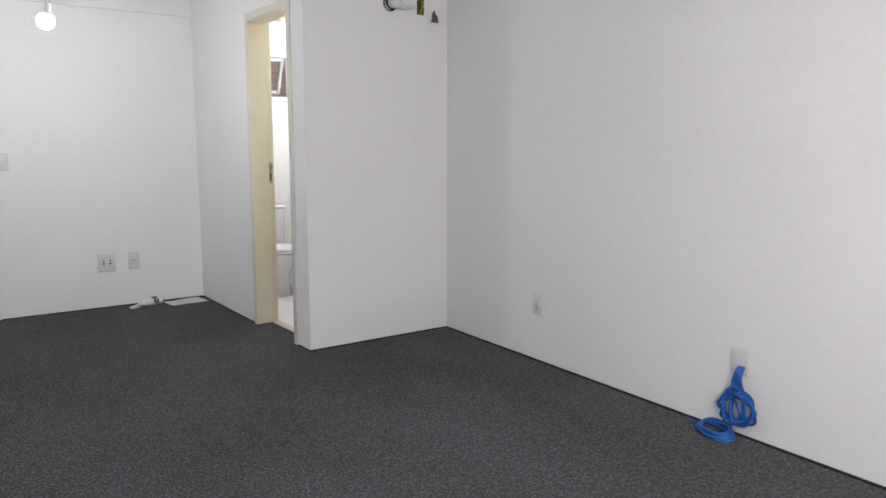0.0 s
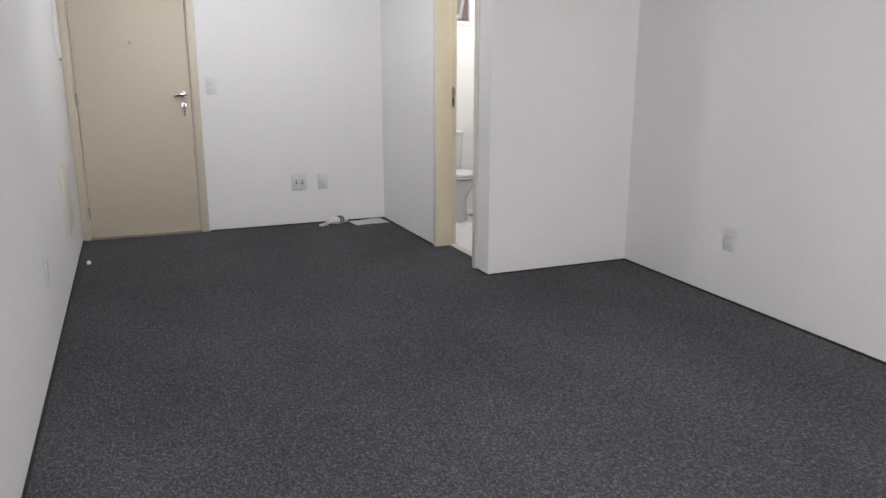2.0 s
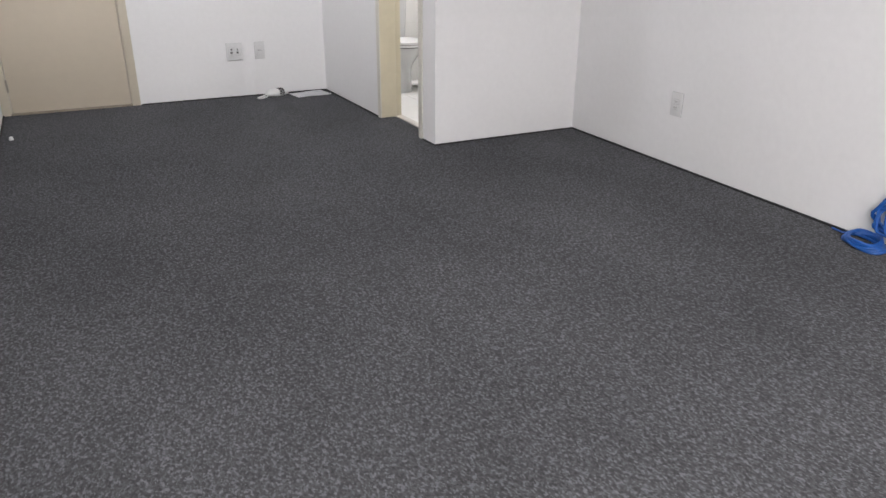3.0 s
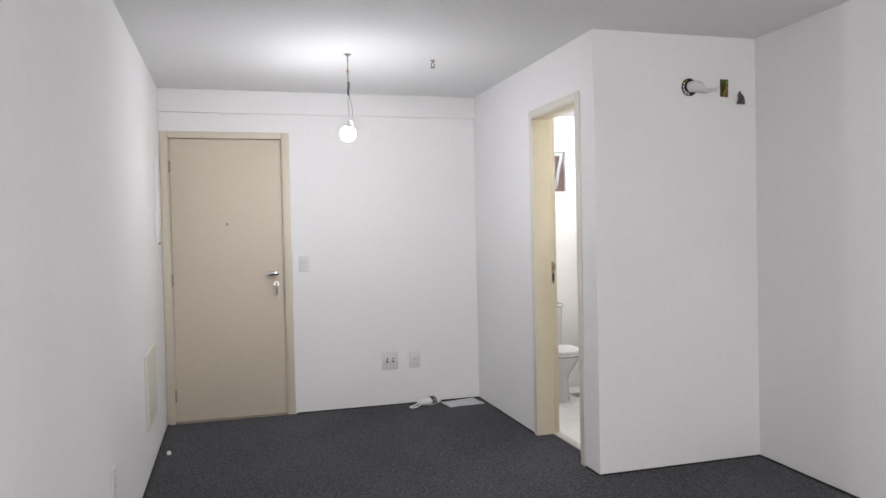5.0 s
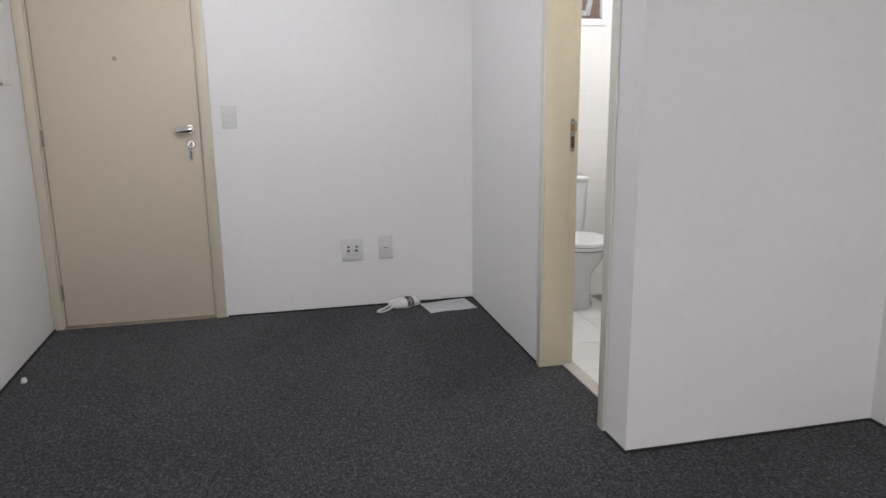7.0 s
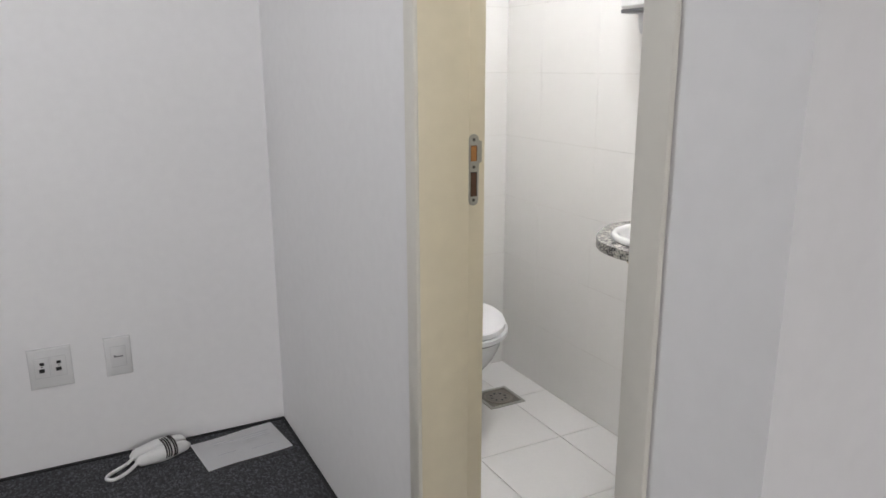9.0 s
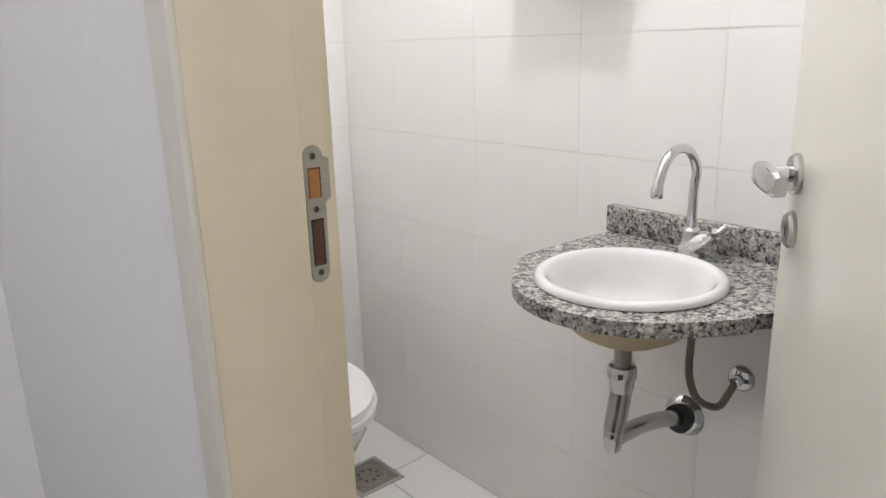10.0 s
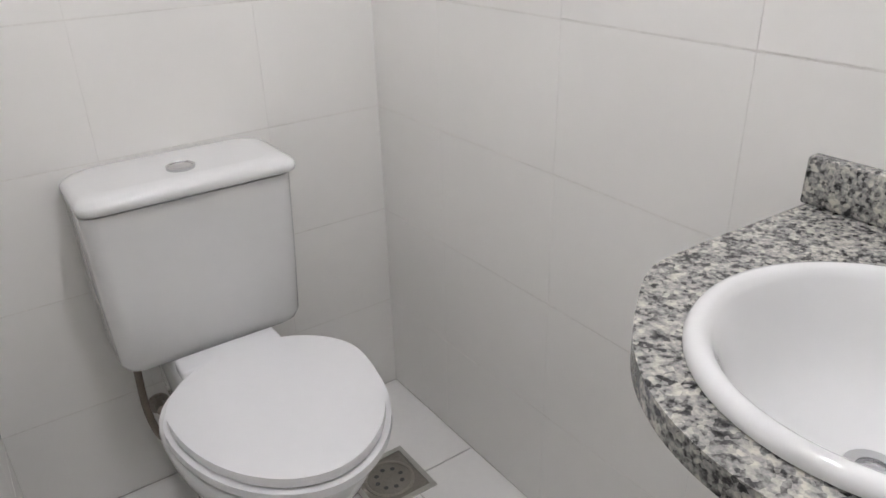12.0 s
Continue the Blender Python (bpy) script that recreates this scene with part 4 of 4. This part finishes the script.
basin = thing("wash_basin", "round white ceramic basin set into the granite", "sink", at=pose(BXc, BYc, 0))
bm = bmesh.new()
inner = [(BR, 0.857), (BR, 0.862), (BR - 0.004, 0.868), (BR - 0.011, 0.870), (BR - 0.018, 0.867), (BR - 0.023, 0.860), (0.133, 0.846), (0.126, 0.829), (0.117, 0.809), (0.103, 0.789), (0.083, 0.771), (0.058, 0.758), (0.035, 0.753), (0.022, 0.752)]
outer = [(0.022, 0.741), (0.036, 0.742), (0.066, 0.750), (0.095, 0.766), (0.118, 0.789), (0.132, 0.813), (0.142, 0.853), (BR, 0.857)]
lathe(bm, inner + [(0.022, 0.745), (0.060, 0.752), (0.090, 0.768), (0.112, 0.790), (0.124, 0.812), (0.131, 0.832), (0.138, 0.845), (BR, 0.857)], sides=56)
part("bowl", bm, CERAMIC, basin, angle=80)
bm = bmesh.new()
lathe(bm, outer[:-1] + [(0.141, 0.856)], sides=56)
part("underside", bm, BISQUE, basin, "unglazed tan underside", angle=80)
bm = bmesh.new()
lathe(bm, [(0.0, 0.7535), (0.013, 0.7535), (0.014, 0.757), (0.024, 0.757), (0.026, 0.753), (0.022, 0.748)], sides=24)
part("drain_ring", bm, CHROME, basin, "chrome drain ring")

TRX = BXc - 0.008
trap = thing("sink_drain", "chrome sink waste pipe running into the wall", "pipe", at=pose(TRX, BYc, 0))
bm = bmesh.new()
tube(bm, [(0, 0, 0.740), (0, 0, 0.66)], 0.015, 18, smooth=1)
part("tailpiece", bm, STEEL_DULL, trap)
bm = bmesh.new()
lathe(bm, [(0.014, 0.698), (0.024, 0.697), (0.026, 0.692), (0.026, 0.676), (0.022, 0.669), (0.021, 0.652), (0.0195, 0.648)], sides=20)
part("nut", bm, CHROME, trap, "chrome coupling nut")
bm = bmesh.new()
tube(bm, [(0, 0, 0.655), (0.0, 0.003, 0.625), (-0.006, 0.005, 0.590), (-0.010, 0.006, 0.568)], [0.0190, 0.0195, 0.0195, 0.018], 18)
part("bottle", bm, SATIN, trap, "satin chrome trap body")
bm = bmesh.new()
lathe(bm, [(0, 0.530), (0.0145, 0.531), (0.0155, 0.534), (0.0155, 0.548), (0.018, 0.552), (0.018, 0.572), (0.0165, 0.575)], (-0.010, 0.006, 0), sides=20)
part("elbow", bm, CHROME, trap, "chrome elbow")
bm = bmesh.new()
ts = np.linspace(0, 1, 46)
tube(bm, [(-0.004 + 0.254 * t, 0.008 + 0.022 * t, 0.549 - 0.022 * t - 0.043 * t ** 2.2) for t in ts], 0.0162, 16, smooth=1)
part("wall_pipe", bm, SATIN, trap, "curved metal waste pipe")
bm = bmesh.new()
lathe(bm, [(0.030, BE - TRX - 0.016), (0.036, BE - TRX - 0.015), (0.043, BE - TRX - 0.006), (0.046, BE - TRX - 0.0008), (0.030, BE - TRX - 0.0008)], (0, 0.030, 0.484), "x", 28)
part("wall_flange", bm, CHROME, trap, "chrome wall flange")
bm = bmesh.new()
tube(bm, [(0.244, 0.030, 0.484), (BE - TRX - 0.001, 0.030, 0.484)], 0.0305, 20, smooth=1)
part("rubber_seal", bm, BLACK, trap, "black rubber seal")

hose = thing("supply_hose", "grey braided water hose with a chrome wall valve", "hose", at=pose(3.34, -1.176, 0))
bm = bmesh.new()
tube(bm, [(0, -0.01, 0.82), (-0.004, -0.012, 0.72), (-0.01, -0.014, 0.63), (0.0, -0.03, 0.575), (0.022, -0.060, 0.562), (0.040, -0.070, 0.585), (0.056, -0.076, 0.609)], 0.0075, 12)
part("hose", bm, HOSE, hose)
bm = bmesh.new()
lathe(bm, [(0, 0.050), (0.010, 0.051), (0.0115, 0.054), (0.0115, 0.066), (0.020, 0.068), (0.026, 0.073), (0.0275, 0.079), (0, 0.079)], (0.0, -0.076, 0.610), "x", 24)
part("valve", bm, CHROME, hose, "chrome wall valve")

tap = thing("faucet", "chrome swan-neck faucet with a cross handle", "faucet", at=pose(3.338, -1.170, 0.855))
bm = bmesh.new()
lathe(bm, [(0, 0), (0.027, 0), (0.027, 0.004), (0.024, 0.010), (0.017, 0.040), (0.016, 0.055), (0.010, 0.060), (0, 0.060)], sides=24)
part("body", bm, CHROME, tap)
bm = bmesh.new()
arc = [(0, 0, 0.045), (0, 0, 0.09), (0, 0, 0.135)] + [(-0.059 + 0.059 * math.cos(a), -0.003, 0.153 + 0.059 * math.sin(a)) for a in np.linspace(0.1, math.pi - 0.40, 9)] + [(-0.122, -0.004, 0.160), (-0.126, -0.004, 0.145)]
tube(bm, arc, [0.0088] * 10 + [0.0088, 0.0088, 0.0090, 0.0092], 18)
lathe(bm, [(0, 0.134), (0.009, 0.134), (0.0105, 0.136), (0.0105, 0.150), (0.009, 0.152)], (-0.1255, -0.004, 0), sides=18)
part("spout", bm, CHROME, tap)
bm = bmesh.new()
tube(bm, [(-0.004, 0.010, 0.012), (0.0, -0.008, 0.026), (0.003, -0.026, 0.038), (0.005, -0.036, 0.044)], [0.018, 0.0205, 0.019, 0.014], 16)
part("valve_stem", bm, CHROME, tap)
bm = bmesh.new()
for k in range(4):
    a = math.pi / 4 + k * math.pi / 2
    tube(bm, [(0.006, -0.041, 0.047), (0.006 + 0.027 * math.cos(a), -0.043 - 0.015 * math.sin(a), 0.048 + 0.023 * math.sin(a))], [0.0072, 0.0060], 10, smooth=2)
tube(bm, [(0.006, -0.034, 0.042), (0.006, -0.048, 0.051)], 0.009, 14, smooth=1)
part("cross_handle", bm, CHROME, tap)

# ---- bathroom: dispenser, floor drain, ceiling lamp ----
td = thing("towel_dispenser", "white paper towel dispenser with a hanging sheet", "dispenser", at=pose(BE, -0.842, 1.445))
bm = bmesh.new()
loft(bm, [[(-0.002 - 0.5 * d + (x * d / 0.24), y, z) for x, y in rrect(0.12, -hy, hy, 0.03)] for z, d, hy in ((0.012, 0.104, 0.122), (0.02, 0.112, 0.126), (0.20, 0.115, 0.126), (0.29, 0.100, 0.120), (0.30, 0.090, 0.112))])
part("body", bm, PLASTIC, td)
boxpart("base", td, PLASTIC_GREY, -0.108, -0.003, -0.122, 0.122, 0.0, 0.012, bevel=0.004, label="dark grey base")
bm = bmesh.new()
rings = [[(-0.07 - 0.010 * math.sin(3 * t), y - 0.012 * t, 0.006 - 0.080 * t * (1 - 2.2 * y)) for y in (-0.098, -0.05, 0, 0.04, 0.080)] for t in np.linspace(0, 1, 5)]
vs = [[bm.verts.new(p) for p in r_] for r_ in rings]
for a, b in zip(vs, vs[1:]):
    for k in range(4):
        bm.faces.new((a[k], a[k + 1], b[k + 1], b[k]))
bmesh.ops.solidify(bm, geom=bm.faces[:], thickness=0.0008)
part("paper_towel", bm, PAPER, td, "white paper towel")

dr = thing("floor_drain", "square steel floor drain in the tiles", "drain", at=pose(3.206, -0.234, 0.0))
bm = bmesh.new()
for b in ((-0.078, 0.078, 0.066, 0.078), (-0.078, 0.078, -0.078, -0.066), (-0.078, -0.066, -0.066, 0.066), (0.066, 0.078, -0.066, 0.066)):
    box(bm, *b, 0.0, 0.0035)
part("rim", bm, BRUSHED, dr)
boxpart("tray", dr, DRAIN, -0.066, 0.066, -0.066, 0.066, 0.0, 0.0018)
bm = bmesh.new()
lathe(bm, [(0.050, 0.0018), (0.050, 0.0032), (0.046, 0.0040), (0, 0.0040)], sides=28)
grate = part("grate", bm, DRAIN, dr, "round rotating grate")
bm = bmesh.new()
lathe(bm, [(0.050, 0.0018), (0.057, 0.0018), (0.0575, 0.0040), (0.054, 0.0052), (0.050, 0.0044), (0.050, 0.0018)], sides=32)
part("grate_ring", bm, STEEL_DULL, dr, "worn ring round the grate")
for k in range(8):
    a = k * math.pi / 4
    bm = bmesh.new()
    lathe(bm, [(0.0055, 0.0040), (0.0055, 0.0043), (0, 0.0043)], (0.030 * math.cos(a), 0.030 * math.sin(a), 0), sides=12)
    part("slot", bm, RUBBER, grate)

LX, LY = 3.0, -0.955
bl = thing("bath_ceiling_lamp", "glowing bulb in a white ceiling holder", "lamp", at=pose(LX, LY, BATH_TOP - 0.025))
bm = bmesh.new()
lathe(bm, [(0, 0.025), (0.052, 0.025), (0.05, 0), (0.048, -0.006), (0.022, -0.012), (0.020, -0.05), (0, -0.05)], sides=24)
part("lamp_holder", bm, PLASTIC, bl)
bm = bmesh.new()
lathe(bm, [(0.055 * math.sin(a), -0.110 + 0.055 * math.cos(a)) for a in np.linspace(0.62, math.pi - 0.05, 14)] + [(0, -0.165)], sides=28)
part("bulb", bm, BATH_LAMP, bl, "glowing bulb")
bm = bmesh.new()
lathe(bm, [(0.016, -0.05), (0.022, -0.056), (0.0320, -0.0652)], sides=28)
part("bulb_neck", bm, PLASTIC, bl, "white bulb neck")

# ---- outside the bathroom window: brick shaft ----
shaft = solid("backdrop_shaft", [(1.6, 4.6, 1.40, 1.55, -4.0, 3.6)], MORTAR, "brown brick wall of the light shaft outside", "wall")
solid("ground", [(-40, 40, -60, 40, -4.2, -4.0)], MORTAR, "pale concrete ground outside", "ground")

# ---- pieces: tiles and bricks ----
CACHE = {}


def piece(name, material, parent, centre, size, normal, bevel=0.0012):
    """A tile whose face lies at centre; size: width, height, depth; normal: the axis it faces along."""
    key = (name, material.name, normal, *(round(s, 4) for s in size))
    if key not in CACHE:
        bm = bmesh.new()
        w, h, d = size
        spans = {"-x": ((0, d), (-w / 2, w / 2), (-h / 2, h / 2)), "x": ((-d, 0), (-w / 2, w / 2), (-h / 2, h / 2)), "-y": ((-w / 2, w / 2), (0, d), (-h / 2, h / 2)), "z": ((-w / 2, w / 2), (-h / 2, h / 2), (-d, 0))}[normal]
        (a, b), (c, e), (f, g) = spans
        box(bm, a, b, c, e, f, g, bevel=bevel, seg=1)
        CACHE[key] = mesh_of(name, bm, material)
    ob = new(name, CACHE[key])
    ob.parent = parent
    ob.location = centre
    return ob


def cells(lo, hi, joint, step):
    """Stretches between lo and hi, cut at joint + k * step."""
    k0 = math.ceil((lo - joint) / step - 1e-6)
    cuts = [lo] + [c for c in (joint + k * step for k in range(k0, k0 + 40)) if lo + 0.01 < c < hi - 0.01] + [hi]
    return list(zip(cuts, cuts[1:]))


east, north, bfloor = bpy.data.objects["tile_bed_east"], bpy.data.objects["wall_bath_north"], bpy.data.objects["floor_bath"]
GY, GZ = 0.00022, 0.0013
for z0, z1 in cells(0.0, BATH_TOP, 1.013, 0.2535):
    for y0, y1 in cells(RY + 0.12, BN, -0.834, 0.335):
        piece("tile", TILE, east, (BE, (y0 + y1) / 2, (z0 + z1) / 2), (y1 - y0 - 2 * GY, z1 - z0 - 2 * GZ, 0.0008), "-x", 0.0005)
    for x0, x1 in cells(BI + 0.005, BE, 3.154, 0.336):
        spans = [(x0, x1, z0, z1)]
        if x1 > W0 and x0 < W1 and z1 > WZ0 and z0 < WZ1:
            spans = [s for s in ((x0, min(x1, W0), z0, z1), (max(x0, W1), x1, z0, z1), (max(x0, W0), min(x1, W1), z0, min(z1, WZ0)), (max(x0, W0), min(x1, W1), max(z0, WZ1), z1)) if s[1] - s[0] > 0.01 and s[3] - s[2] > 0.01]
        for a, b, c, d in spans:
            piece("tile", TILE, north, ((a + b) / 2, BN, (c + d) / 2), (b - a - 2 * GY, d - c - 2 * GZ, 0.0008), "-y", 0.0005)
west = bpy.data.objects["tile_bed_west"]
for z0, z1 in cells(0.0, BATH_TOP, 1.013, 0.2535):
    for y0, y1 in cells(J1 + 0.006, BN, -0.834, 0.335):
        piece("tile", TILE, west, (BI + 0.0049, (y0 + y1) / 2, (z0 + z1) / 2), (y1 - y0 - 2 * GY, z1 - z0 - 2 * GZ, 0.0008), "x", 0.0005)
for x0, x1 in cells(BI + 0.005, BE + 0.0013, 2.904, 0.335):
    for y0, y1 in cells(RY + 0.12, BN + 0.0013, -0.606, 0.345):
        piece("floor_tile", FTILE, bfloor, ((x0 + x1) / 2, (y0 + y1) / 2, 0.0), (x1 - x0 - 0.003, y1 - y0 - 0.003, 0.004), "z", 0.0008)
for r in range(14):
    for k in range(6):
        piece("brick", BRICK, shaft, (2.7 + k * 0.23 + (0.115 if r % 2 else 0), 1.40, 1.35 + r * 0.075), (0.218, 0.063, 0.010), "-y", 0.003).location.y = 1.392
